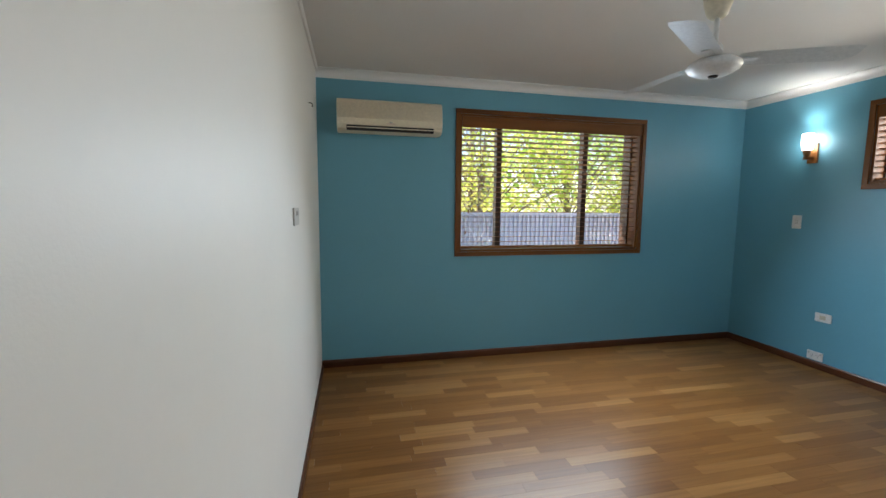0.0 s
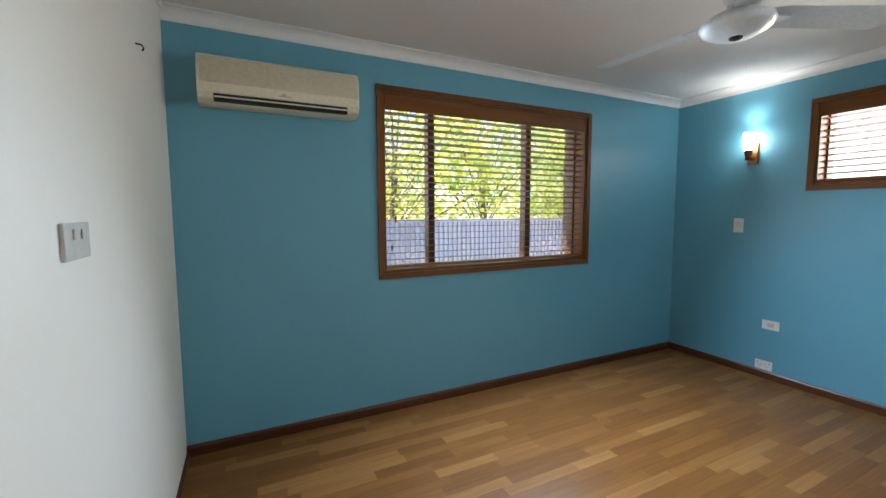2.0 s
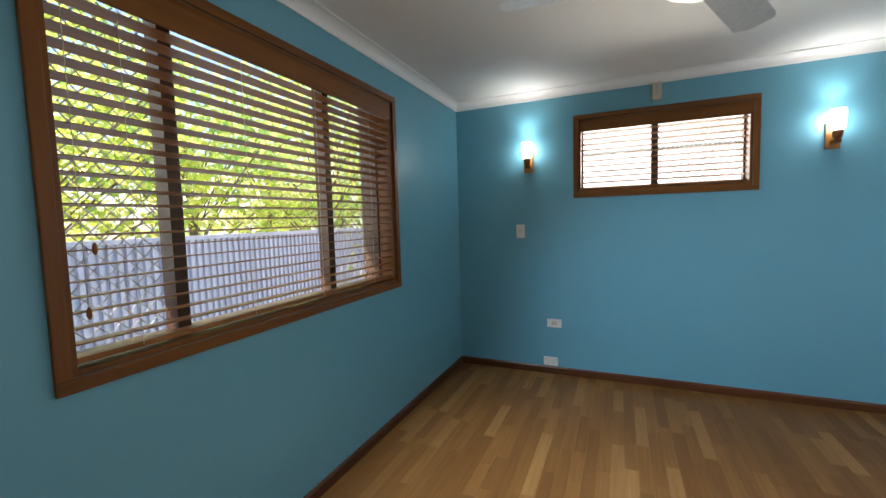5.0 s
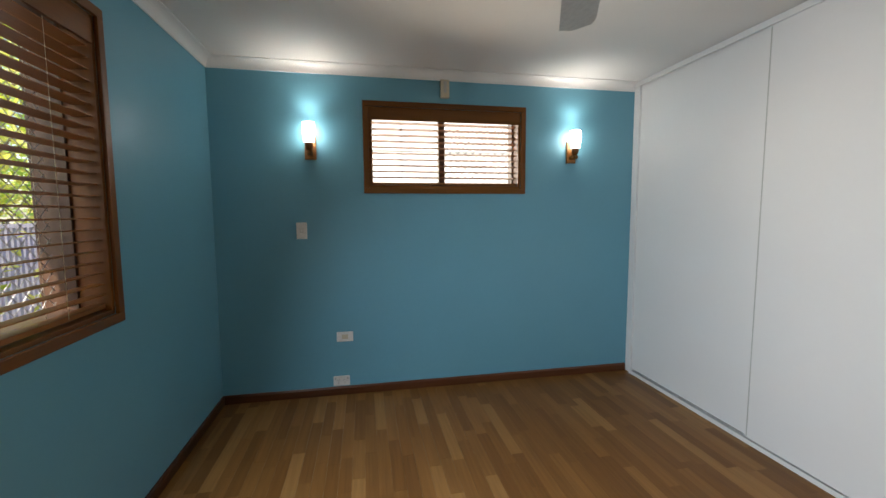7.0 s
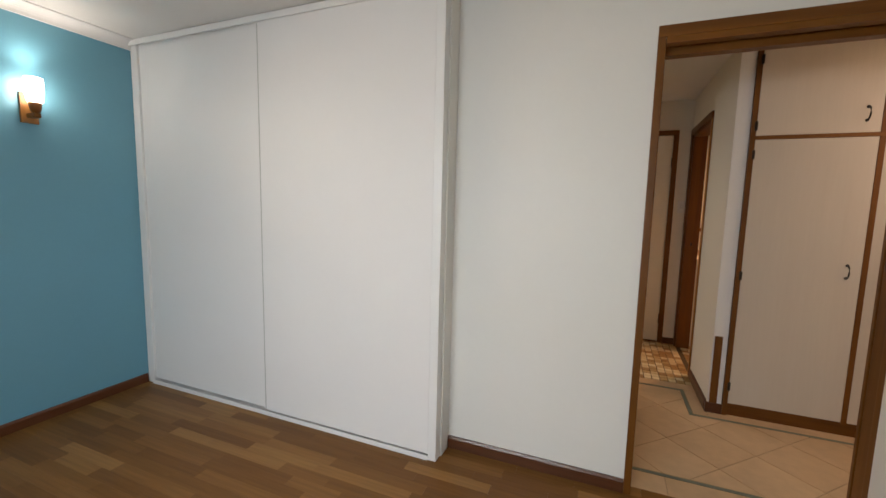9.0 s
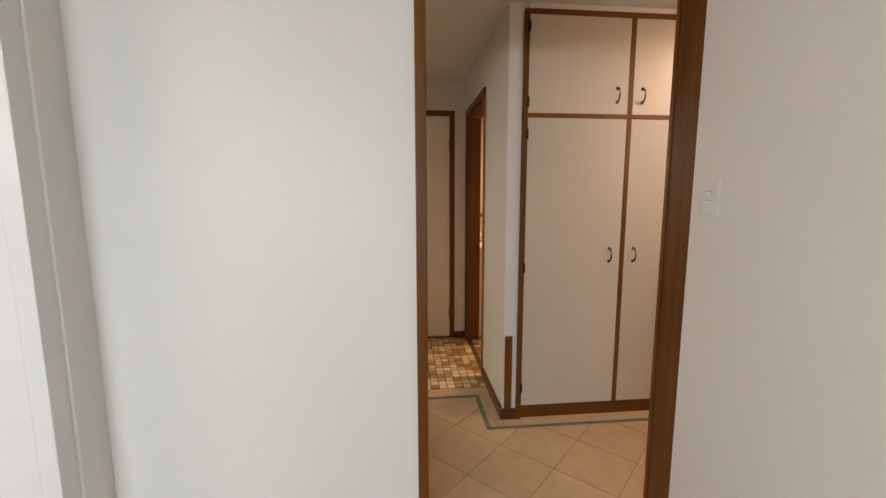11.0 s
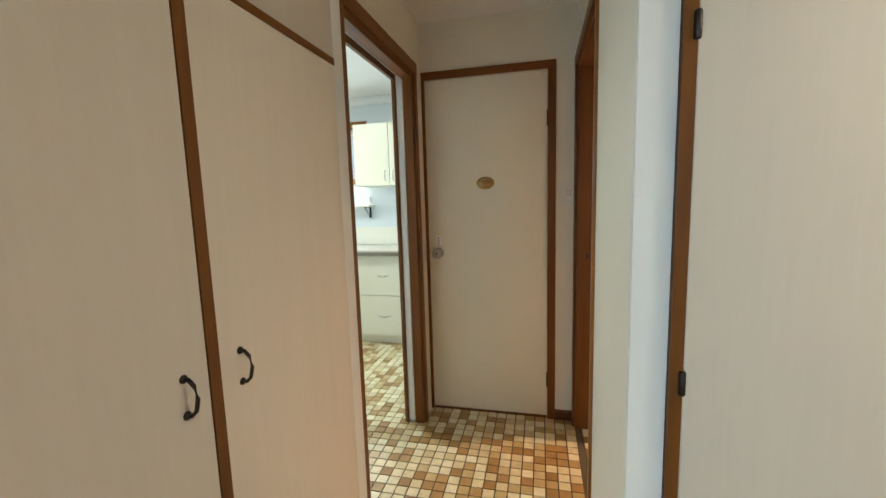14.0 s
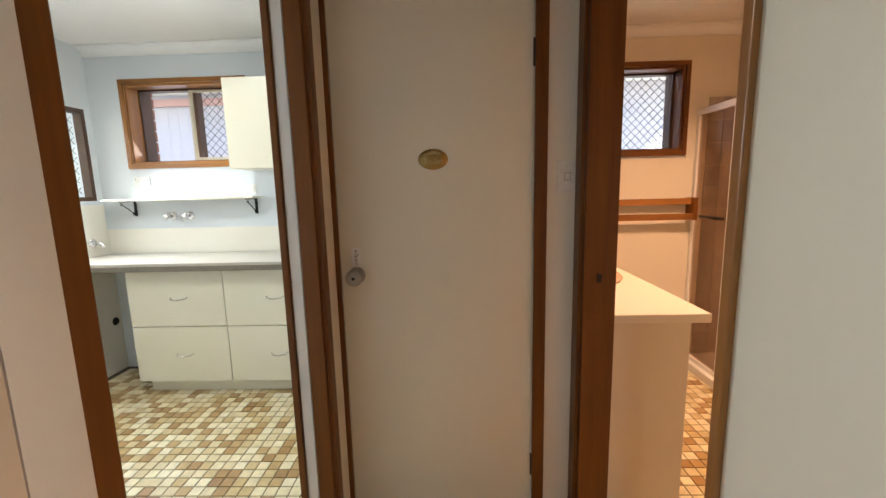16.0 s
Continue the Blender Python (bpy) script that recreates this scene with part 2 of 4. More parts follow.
GREEN = pieces("green_border_tile", [(0.0, (0.13, 0.16, 0.12)), (1.0, (0.17, 0.20, 0.15))], 0.4, False, None, 0.3)
SHTILE = pieces("shower_tile", [(0.0, (0.42, 0.36, 0.30)), (1.0, (0.5, 0.44, 0.36))], 0.3, True, None, 0.2)

# ---- building blocks ----


def box(bm, x0, x1, y0, y1, z0, z1, bevel=0.0, m=None):
    """A box with optional rounded edges, added to bm."""
    r = bmesh.ops.create_cube(bm, size=1.0)
    vs = r["verts"]
    for v in vs:
        v.co = Vector(((x0 + x1) / 2 + v.co.x * abs(x1 - x0), (y0 + y1) / 2 + v.co.y * abs(y1 - y0), (z0 + z1) / 2 + v.co.z * abs(z1 - z0)))
    if m is not None:
        bmesh.ops.transform(bm, matrix=m, verts=vs)
    if bevel:
        es = list({e for v in vs for e in v.link_edges})
        bmesh.ops.bevel(bm, geom=es, offset=bevel, segments=2, profile=0.7, affect="EDGES")
    return bm


def blk(*a, bevel=0.0, m=None):
    return box(bmesh.new(), *a, bevel=bevel, m=m)


def lathe(bm, rows, m=None, n=24):
    """A turned shape: rows of (radius, height) round z."""
    rings = []
    for r, z in rows:
        rings.append([bm.verts.new((r * math.cos(2 * math.pi * k / n), r * math.sin(2 * math.pi * k / n), z)) for k in range(n)])
    for a, b in zip(rings, rings[1:]):
        for k in range(n):
            bm.faces.new((a[k], a[(k + 1) % n], b[(k + 1) % n], b[k]))
    bm.faces.new(rings[0][::-1])
    bm.faces.new(rings[-1])
    if m is not None:
        bmesh.ops.transform(bm, matrix=m, verts=[v for r in rings for v in r])
    for f in bm.faces:
        f.smooth = True
    return bm


def tube(bm, points, r, n=8):
    """A round bar along points."""
    pts = [Vector(p) for p in points]
    rings = []
    for i, p in enumerate(pts):
        d = (pts[min(i + 1, len(pts) - 1)] - pts[max(i - 1, 0)]).normalized()
        q = d.to_track_quat("Z", "Y").to_matrix()
        rings.append([bm.verts.new(p + q @ Vector((r * math.cos(2 * math.pi * k / n), r * math.sin(2 * math.pi * k / n), 0))) for k in range(n)])
    for a, b in zip(rings, rings[1:]):
        for k in range(n):
            bm.faces.new((a[k], a[(k + 1) % n], b[(k + 1) % n], b[k])).smooth = True
    bm.faces.new(rings[0][::-1])
    bm.faces.new(rings[-1])
    return bm


def extrude_profile(bm, prof, axis, a, b):
    """A closed profile of (u, v) carried along an axis from a to b: axis x gives (y, z), axis y gives (x, z), axis z gives (x, y)."""
    def p(u, v, w):
        return {"x": (w, u, v), "y": (u, w, v), "z": (u, v, w)}[axis]
    A = [bm.verts.new(p(u, v, a)) for u, v in prof]
    B = [bm.verts.new(p(u, v, b)) for u, v in prof]
    n = len(prof)
    for k in range(n):
        bm.faces.new((A[k], A[(k + 1) % n], B[(k + 1) % n], B[k]))
    bm.faces.new(A[::-1])
    bm.faces.new(B)
    bmesh.ops.recalc_face_normals(bm, faces=bm.faces)
    return bm


def mesh_of(name, bm, mat):
    me = bpy.data.meshes.new(name)
    bmesh.ops.recalc_face_normals(bm, faces=bm.faces)
    bm.to_mesh(me)
    bm.free()
    me.materials.append(mat)
    return me


def setting(name, bm, mat, label=""):
    return tagged(new(name, mesh_of(name, bm, mat)), label, kind="structure")


def thing(name, at, label, category, group=""):
    ob = new(name)
    ob.location = at
    ob.empty_display_size = 0.1
    return tagged(ob, label, category, group)


def solid(name, bm, mat, label, category, group="", at=(0, 0, 0)):
    bmesh.ops.translate(bm, vec=-Vector(at), verts=bm.verts)
    ob = new(name, mesh_of(name, bm, mat))
    ob.location = at
    return tagged(ob, label, category, group)


def root_of(ob):
    while ob.parent:
        ob = ob.parent
    return ob


def part(name, bm, mat, parent, label="", local=False):
    """One mesh under a thing or a part; bm in the world's metres unless local."""
    if not local:
        bmesh.ops.translate(bm, vec=-root_of(parent).location, verts=bm.verts)
    ob = new(name, mesh_of(name, bm, mat))
    ob.parent = parent
    return tagged(ob, label)


def wall(name, mat, x0, x1, y0, y1, z0=0.0, z1=2.365, holes=(), label=""):
    """A wall along x or y with openings (a0, a1, z0, z1) through it."""
    along_x = (x1 - x0) > (y1 - y0)
    lo, hi = (x0, x1) if along_x else (y0, y1)
    bm = bmesh.new()

    def slab(a, b, c, d):
        if b - a > 1e-4 and d - c > 1e-4:
            box(bm, *((a, b, y0, y1) if along_x else (x0, x1, a, b)), c, d)
    at = lo
    for a, b, c, d in sorted(holes):
        slab(at, a, z0, z1)
        slab(a, b, z0, c)
        slab(a, b, d, z1)
        at = b
    slab(at, hi, z0, z1)
    return setting(name, bm, mat, label)


# ---- the shell ----
ZC = 2.365
wall("wall_north", BLUE, -0.31, 4.218, 3.487, 3.727, -0.45, ZC, [(1.076, 2.823, 0.94, 2.10)], "blue painted bedroom wall with a wide window")
wall("wall_east", BLUE, 3.978, 4.218, -0.5, 3.487, -0.45, ZC, [(1.289, 2.440, 1.522, 2.10)], "blue painted bedroom wall with a high window")
wall("wall_west", WHITE, -0.19, -0.07, 0.14, 3.487, 0, ZC, (), "white painted bedroom wall")
wall("wall_south", WHITE, -0.07, 1.689, 0.05, 0.166, 0, ZC, [(-0.07, 0.79, 0.0, 2.045)], "white painted wall with an open doorway")
wall("wall_closet_side", WHITE, 1.689, 1.72, -0.42, 0.27)
wall("wall_closet_back", WHITE, 1.72, 3.978, -0.5, -0.42)
wall("wall_hall_north", CREAM, -1.7, -0.19, 0.05, 0.175)
wall("wall_hall_west", CREAM, -1.8, -1.7, -1.55, 0.185)
wall("wall_corridor", CREAM, 0.149, 0.256, -2.365, -0.925, 0, ZC, [(-2.30, -1.53, 0.0, 2.04)], "cream painted passage wall with a doorway")
wall("wall_toilet", CREAM, 0.149, 1.29, -2.465, -2.365, 0, ZC, [(0.414, 1.123, 0.0, 2.045)], "cream painted wall at the passage end")
wall("wall_laundry_west", CREAM, 1.14, 1.252, -2.365, -1.312, 0, ZC, [(-2.18, -1.352, 0.0, 2.04)], "cream painted passage wall with a sliding doorway")
wall("wall_toilet_west", VAN, 0.25, 0.33, -3.85, -2.465)
wall("wall_toilet_east", LWALL, 1.21, 1.29, -3.85, -2.465)
wall("wall_back", LWALL, -2.2, 3.59, -4.09, -3.85, -0.45, ZC, [(-0.893, -0.037, 1.548, 2.115), (2.175, 3.031, 1.553, 2.115)], "pale painted outer wall with two windows")
wall("wall_laundry_east", LWALL, 3.30, 3.59, -3.85, -1.2, -0.45, ZC, [(-3.80, -2.86, 1.30, 1.94)])
wall("wall_laundry_north", LWALL, 1.252, 3.35, -1.3, -1.2)
wall("wall_bath_west", VAN, -2.2, -2.1, -3.85, -1.45)
wall("wall_bath_north", VAN, -2.1, 0.149, -1.55, -1.45)
setting("wall_bath_lining", blk(-2.1, 0.25, -3.85, -3.842, 0, 1.50), VAN, "cream bathroom wall")
bm = blk(-2.1, -0.93, -3.85, -3.842, 1.5, ZC)
box(bm, -0.93, 0.25, -3.85, -3.842, 2.15, ZC)
setting("wall_bath_lining_top", bm, VAN)
for nm, x0, x1, y0, y1 in (("ceiling_bedroom", -0.07, 3.978, 0.05, 3.487), ("ceiling_hall", -1.7, 1.75, -1.2, 0.05), ("ceiling_passage", 0.15, 1.29, -2.465, -1.2), ("ceiling_toilet", 0.15, 1.29, -3.85, -2.465), ("ceiling_laundry", 1.29, 3.35, -3.85, -1.2), ("ceiling_bath", -2.1, 0.15, -3.85, -1.45)):
    setting(nm, blk(x0, x1, y0, y1, ZC, ZC + 0.02), CEIL, "flat white ceiling")
setting("roof", blk(-2.9, 4.95, -4.8, 4.35, ZC + 0.03, ZC + 0.22), TRIMW, "flat roof slab with wide eaves")
setting("floor_slab", blk(-2.2, 4.2, -4.05, 3.7, -0.45, -0.012), GROUT, "concrete floor slab")
setting("ground", blk(-400, 400, -400, 400, -0.75, -0.45), GROUND, "grassy ground outside")


def cornice(name, axis, a, b, at, sign):
    """Coved cornice along a wall; sign is the way into the room."""
    prof = [(0, 2.302), (0.008, 2.302)]
    prof += [(0.058 - 0.05 * math.cos(k * math.pi / 12), 2.308 + 0.05 * math.sin(k * math.pi / 12)) for k in range(7)]
    prof += [(0.066, 2.358), (0.066, ZC), (0, ZC)]
    setting(name, extrude_profile(bmesh.new(), [(at + sign * u, v) for u, v in prof], axis, a, b), TRIMW, "white coved cornice")


cornice("cornice_north", "x", -0.07, 3.978, 3.487, -1)
cornice("cornice_east", "y", 0.32, 3.486, 3.978, -1)
cornice("cornice_back", "x", 1.29, 3.35, -3.85, 1)
cornice("cornice_bath", "x", -2.1, 0.25, -3.842, 1)
setting("trim_west", extrude_profile(bmesh.new(), [(-0.07, 2.342), (-0.058, 2.342), (-0.05, 2.352), (-0.05, ZC), (-0.07, ZC)], "y", 0.2, 3.42), TRIMW, "narrow white ceiling trim")


def skirting(name, axis, a, b, at, sign, mat, h=0.062, z=0.0):
    prof = [(0, z), (0.014, z), (0.014, z + h - 0.012), (0.008, z + h), (0, z + h)]
    setting(name, extrude_profile(bmesh.new(), [(at + sign * u, v) for u, v in prof], axis, a, b), mat, "dark stained timber skirting")


skirting("baseboard_north", "x", -0.07, 3.978, 3.487, -1, SK_X)
skirting("baseboard_east", "y", 0.33, 3.473, 3.978, -1, SK_Y)
skirting("baseboard_west", "y", 0.21, 3.473, -0.07, 1, SK_Y, 0.03)
skirting("baseboard_south", "x", 0.801, 1.688, 0.166, 1, SK_X, 0.066)
skirting("baseboard_passage", "y", -1.50, -0.94, 0.256, 1, SK_Y, 0.07)
skirting("baseboard_toilet", "x", 0.256, 0.367, -2.365, 1, SK_X, 0.06)

# ---- windows ----


def grille(bm, axis, a0, a1, z0, z1, at, step=0.062, r=0.0022):
    """Crossed diagonal bars clipped to a pane."""
    w, h = a1 - a0, z1 - z0
    for s in (1, -1):
        k = -h
        while k < w + h:
            u0, u1 = (k, k + h) if s > 0 else (k + h, k)
            # clip the diagonal to 0..w
            pts = []
            for u in (0.0, w):
                f = (u - u0) / (u1 - u0)
                if 0 < f < 1:
                    pts.append((u, f * h))
            if 0 <= u0 <= w:
                pts.append((u0, 0.0))
            if 0 <= u1 <= w:
                pts.append((u1, h))
            if len(pts) >= 2:
                q = [(a0 + u, z0 + v) for u, v in pts[:2]]
                tube(bm, [(u, at, v) if axis == "x" else (at, u, v) for u, v in q], r, 4)
            k += step
    return bm


def bar(axis, a0, a1, d0, d1, z0, z1, bevel=0.0):
    """A box placed along x (depth in y) or along y (depth in x)."""
    return blk(a0, a1, d0, d1, z0, z1, bevel=bevel) if axis == "x" else blk(d0, d1, a0, a1, z0, z1, bevel=bevel)


def window(name, axis, a0, a1, z0, z1, face, into, mats, arch=0.038, depth=0.11, outer=0.24, panes=(), screened=(), label="", meshmat=None, trim=True, step=0.062):
    """A timber-lined aluminium window: architrave, lining, sashes, panes and diamond screens. into: +1 where the room lies at greater depth."""
    th = tagged(new(name), label, kind="structure")
    H, V = mats
    f0, f1 = sorted((face, face + into * 0.016))
    if trim:
        part("architrave", bar(axis, a0 - arch, a1 + arch, f0, f1, z1, z1 + arch, 0.004), H, th)
        part("architrave", bar(axis, a0 - arch, a1 + arch, f0, f1, z0 - arch, z0, 0.004), H, th)
        part("architrave", bar(axis, a0 - arch, a0, f0, f1, z0, z1, 0.004), V, th)
        part("architrave", bar(axis, a1, a1 + arch, f0, f1, z0, z1, 0.004), V, th)
        g0, g1 = sorted((face, face - into * depth))
        part("lining", bar(axis, a0, a1, g0, g1, z1 - 0.018, z1), H, th)
        part("window_sill", bar(axis, a0, a1, g0, g1, z0, z0 + 0.018, 0.003), H, th)
        part("lining", bar(axis, a0, a0 + 0.018, g0, g1, z0 + 0.018, z1 - 0.018), V, th)
        part("lining", bar(axis, a1 - 0.018, a1, g0, g1, z0 + 0.018, z1 - 0.018), V, th)
    if outer > 0.2 and trim:
        h0, h1 = sorted((face - into * (depth + 0.062), face - into * (outer + 0.004)))
        for u, v in ((a0, a0 + 0.012), (a1 - 0.012, a1)):
            part("outer_reveal", bar(axis, u, v, h0, h1, z0 + 0.012, z1), ALU, th)
        part("outer_sill", bar(axis, a0, a1, h0, h1, z0, z0 + 0.012), ALU, th)
    # aluminium frame
    fd = sorted((face - into * depth, face - into * (depth + 0.06)))
    i = 0.03
    fr = bmesh.new()
    for q in ((a0, a1, z1 - i, z1), (a0, a1, z0, z0 + i), (a0, a0 + i, z0 + i, z1 - i), (a1 - i, a1, z0 + i, z1 - i)):
        box(fr, *((q[0], q[1], fd[0], fd[1]) if axis == "x" else (fd[0], fd[1], q[0], q[1])), q[2], q[3])
    part("window_frame", fr, ALU, th, "dark brown aluminium frame")
    mid = (fd[0] + fd[1]) / 2
    edges = [a0 + i] + [p for p in panes] + [a1 - i]
    for p in panes:
        part("mullion", bar(axis, p - 0.024, p + 0.024, fd[0] - 0.004, fd[1] + 0.004, z0 + i, z1 - i), ALU, th)
    for k, (u, v) in enumerate(zip(edges, edges[1:])):
        g = part("pane", bar(axis, u, v, mid - 0.002, mid + 0.002, z0 + i, z1 - i), GLASS, th)
        g.visible_shadow = False
        if k in screened:
            out = face - into * (depth + 0.075)
            part("security_screen", grille(bmesh.new(), axis, u, v, z0 + i, z1 - i, out, step), meshmat or MESHM, th, "diamond security grille")
    return th


window("window_1", "x", 1.076, 2.823, 0.94, 2.10, 3.487, -1, (WD_X, WD_Z), panes=(1.466, 2.312), screened=(0, 2), label="wide timber-framed window with diamond screens", meshmat=MESHW)
window("window_2", "y", 1.289, 2.440, 1.522, 2.10, 3.978, -1, (WD_Y, WD_Z), panes=(1.887,), screened=(0,), label="small high timber-framed window")
w3 = window("window_3", "x", 2.175, 3.031, 1.553, 2.115, -3.85, 1, (WH_X, WH_Z), arch=0.03, panes=(2.60,), screened=(0,), label="honey timber-framed laundry window")
for a0, a1, z0, z1 in ((2.601, 2.634, 1.583, 2.085), (2.225, 2.60, 1.583, 1.603), (2.225, 2.60, 2.068, 2.085)):
    part("screen_frame", blk(a0, a1, -3.966, -3.952, z0, z1, bevel=0.002), PALEALU, w3, "pale beige aluminium screen frame")
window("window_4", "x", -0.893, -0.037, 1.548, 2.115, -3.842, 1, (WD_X, WD_Z), arch=0.03, panes=(-0.465,), screened=(0, 1), label="timber-framed bathroom window with diamond screens")
window("window_5", "y", -3.80, -2.86, 1.30, 1.94, 3.30, -1, (WH_Y, WH_Z), panes=(-3.33,), screened=(0, 1), label="dark-framed laundry window with a diamond screen", depth=0.0, trim=False, step=0.07)


def blind(name, axis, a0, a1, z_top, z_bot, at, mat, valance, ladders, label, tilt=-3.5, pitch=0.0435):
    """A timber venetian blind: headrail, valance, slats, ladder cords, bottom rail."""
    mid = (a0 + a1) / 2
    th = thing(name, (mid, at, z_top) if axis == "x" else (at, mid, z_top), label, "blind")
    part("valance", bar(axis, a0 - 0.004, a1 + 0.004, at - 0.048, at - 0.036, z_top - valance, z_top, 0.002), WD_X if axis == "x" else WD_Y, th)
    part("headrail", bar(axis, a0, a1, at - 0.025, at + 0.025, z_top - 0.045, z_top - 0.005), ALU, th)
    z = z_top - valance - 0.012
    me = None
    while z > z_bot + 0.03:
        bm = bmesh.new()
        L = (a1 - a0) / 2
        sect = [(-0.032, -0.0012), (-0.015, 0.0002), (0.015, 0.0002), (0.032, -0.0012), (0.032, 0.0018), (0.015, 0.0034), (-0.015, 0.0034), (-0.032, 0.0018)]
        extrude_profile(bm, sect, axis, -L, L)
        if me is None:
            me = mesh_of("slat", bm, mat)
        else:
            bm.free()
        ob = new("slat", me)
        ob.parent = th
        t = tilt + random.uniform(-1.0, 1.0)
        ob.matrix_local = pose(0, 0, z - z_top, t if axis == "x" else 0, -t if axis == "y" else 0, 0)
        z -= pitch
    part("bottom_rail", bar(axis, a0, a1, at - 0.026, at + 0.026, z_bot, z_bot + 0.018, 0.004), mat, th)
    for u in ladders:
        for d in (-0.0335, 0.0335):
            p = [(u, at + d, z_top - valance), (u, at + d, z_bot + 0.01)] if axis == "x" else [(at + d, u, z_top - valance), (at + d, u, z_bot + 0.01)]
            part("ladder_cord", tube(bmesh.new(), p, 0.0011, 4), CREAMP, th)
    return th


b1 = blind("venetian_blind", "x", 1.10, 2.80, 2.08, 0.968, 3.532, SLAT_X, 0.09, (1.27, 1.70, 2.12, 2.58), "brown timber venetian blind with open slats")
cord = part("pull_cord", tube(bmesh.new(), [(1.13, 3.492, 1.99), (1.131, 3.492, 1.6), (1.133, 3.492, 1.12)], 0.0012, 4), CREAMP, b1)
part("cord_tassel", lathe(bmesh.new(), [(0.003, 0), (0.007, 0.01), (0.006, 0.028), (0.002, 0.035)], pose(1.133, 3.492, 1.09), 10), SLAT_X, b1)
part("cord_tassel", lathe(bmesh.new(), [(0.003, 0), (0.007, 0.01), (0.006, 0.028), (0.002, 0.035)], pose(1.16, 3.492, 1.27), 10), SLAT_X, b1)
blind("venetian_blind", "y", 1.312, 2.42, 2.085, 1.548, 4.022, SLAT_Y, 0.078, (1.55, 2.20), "small brown timber venetian blind with open slats")

# ---- doorways ----


def jamb_set(name, label, boxes):
    th = tagged(new(name), label, kind="structure")
    for nm, mat, b in boxes:
        part(nm, blk(*b, bevel=0.003), mat, th)
    return th


jamb_set("door_1", "stained timber frame of a sliding doorway, door slid away", [
    ("architrave", WD_Z, (0.770, 0.800, 0.166, 0.179, 0, 2.045)),
    ("architrave", WD_X, (-0.056, 0.800, 0.166, 0.181, 2.045, 2.090)),
    ("jamb", WD_Z, (0.768, 0.795, 0.130, 0.174, 0, 2.03)),
    ("sliding_door", TRIMW, (0.766, 0.80, 0.096, 0.127, 0.008, 2.02)),
    ("jamb", WD_Z, (0.768, 0.795, 0.046, 0.092, 0, 2.03)),
    ("architrave", WD_Z, (0.772, 0.815, 0.036, 0.049, 0, 2.08)),
    ("post", WD_Z, (-0.19, -0.076, 0.09, 0.138, 0, 2.045)),
    ("post", WD_Z, (-0.19, -0.088, 0.0, 0.087, 0, 2.045)),
    ("post", WD_Z, (-0.19, -0.084, -0.022, -0.003, 0, 2.08)),
    ("head", WD_X, (-0.08, 0.768, 0.130, 0.178, 2.018, 2.045)),
    ("head", WD_X, (-0.08, 0.768, 0.040, 0.092, 1.995, 2.045)),
    ("track", ALU, (-0.08, 0.768, 0.095, 0.128, 2.03, 2.045)),
])
jamb_set("door_2", "stained timber frame of the laundry sliding doorway", [
    ("architrave", WD_Z, (1.126, 1.141, -2.225, -2.18, 0, 2.04)),
    ("architrave", WD_Z, (1.126, 1.141, -1.352, -1.314, 0, 2.04)),
    ("architrave", WD_Y, (1.124, 1.141, -2.225, -1.314, 2.04, 2.10)),
    ("jamb", WD_Z, (1.139, 1.192, -2.183, -2.165, 0, 2.04)),
    ("sliding_door", TRIMW, (1.197, 1.232, -2.19, -2.172, 0.008, 2.03)),
    ("jamb", WD_Z, (1.237, 1.257, -2.183, -2.162, 0, 2.04)),
    ("jamb", WD_Z, (1.139, 1.257, -1.360, -1.350, 0, 2.04)),
    ("head", WD_Y, (1.139, 1.195, -2.165, -1.360, 2.01, 2.042)),
    ("head", WD_Y, (1.237, 1.257, -2.165, -1.360, 2.01, 2.042)),
])
jamb_set("door_3", "stained timber frame of the bathroom doorway", [
    ("architrave", WD_Z, (0.255, 0.27, -2.352, -2.29, 0, 2.04)),
    ("architrave", WH_Z, (0.255, 0.268, -1.545, -1.522, 0, 2.04)),
    ("architrave", WD_Y, (0.255, 0.272, -2.352, -1.520, 2.03, 2.085)),
    ("jamb", WD_Z, (0.145, 0.256, -2.303, -2.272, 0, 2.03)),
    ("jamb", WH_Z, (0.145, 0.256, -1.552, -1.528, 0, 2.03)),
    ("head", WD_Y, (0.145, 0.256, -2.272, -1.552, 2.01, 2.042)),
    ("latch_plate", BRONZE, (0.196, 0.210, -2.272, -2.268, 1.0, 1.03)),
])
wc = jamb_set("door_4", "closed cream toilet door in a stained timber frame", [
    ("architrave", WD_Z, (1.123, 1.153, -2.367, -2.352, 0, 2.05)),
    ("architrave", WD_Z, (0.367, 0.412, -2.367, -2.351, 0, 2.05)),
    ("architrave", WD_X, (0.367, 1.153, -2.367, -2.350, 2.046, 2.09)),
    ("door_leaf", DOORC, (0.415, 1.122, -2.405, -2.370, 0.012, 2.042)),
    ("threshold", WD_X, (0.415, 1.122, -2.43, -2.362, 0, 0.008)),
    ("hinge", BRONZE, (0.405, 0.418, -2.370, -2.357, 1.74, 1.83)),
    ("hinge", BRONZE, (0.405, 0.418, -2.370, -2.357, 0.20, 0.29)),
])
knob = part("door_knob", lathe(bmesh.new(), [(0.03, 0), (0.031, 0.006), (0.012, 0.010), (0.011, 0.03), (0.026, 0.038), (0.031, 0.05), (0.029, 0.062), (0.015, 0.068)], pose(1.064, -2.370, 1.02, -90), 28), BRUSHED, wc, "brushed metal knob")
part("keyhole", lathe(bmesh.new(), [(0.006, 0), (0.006, 0.001)], pose(1.064, -2.3015, 1.02, -90), 12), DARK, knob)
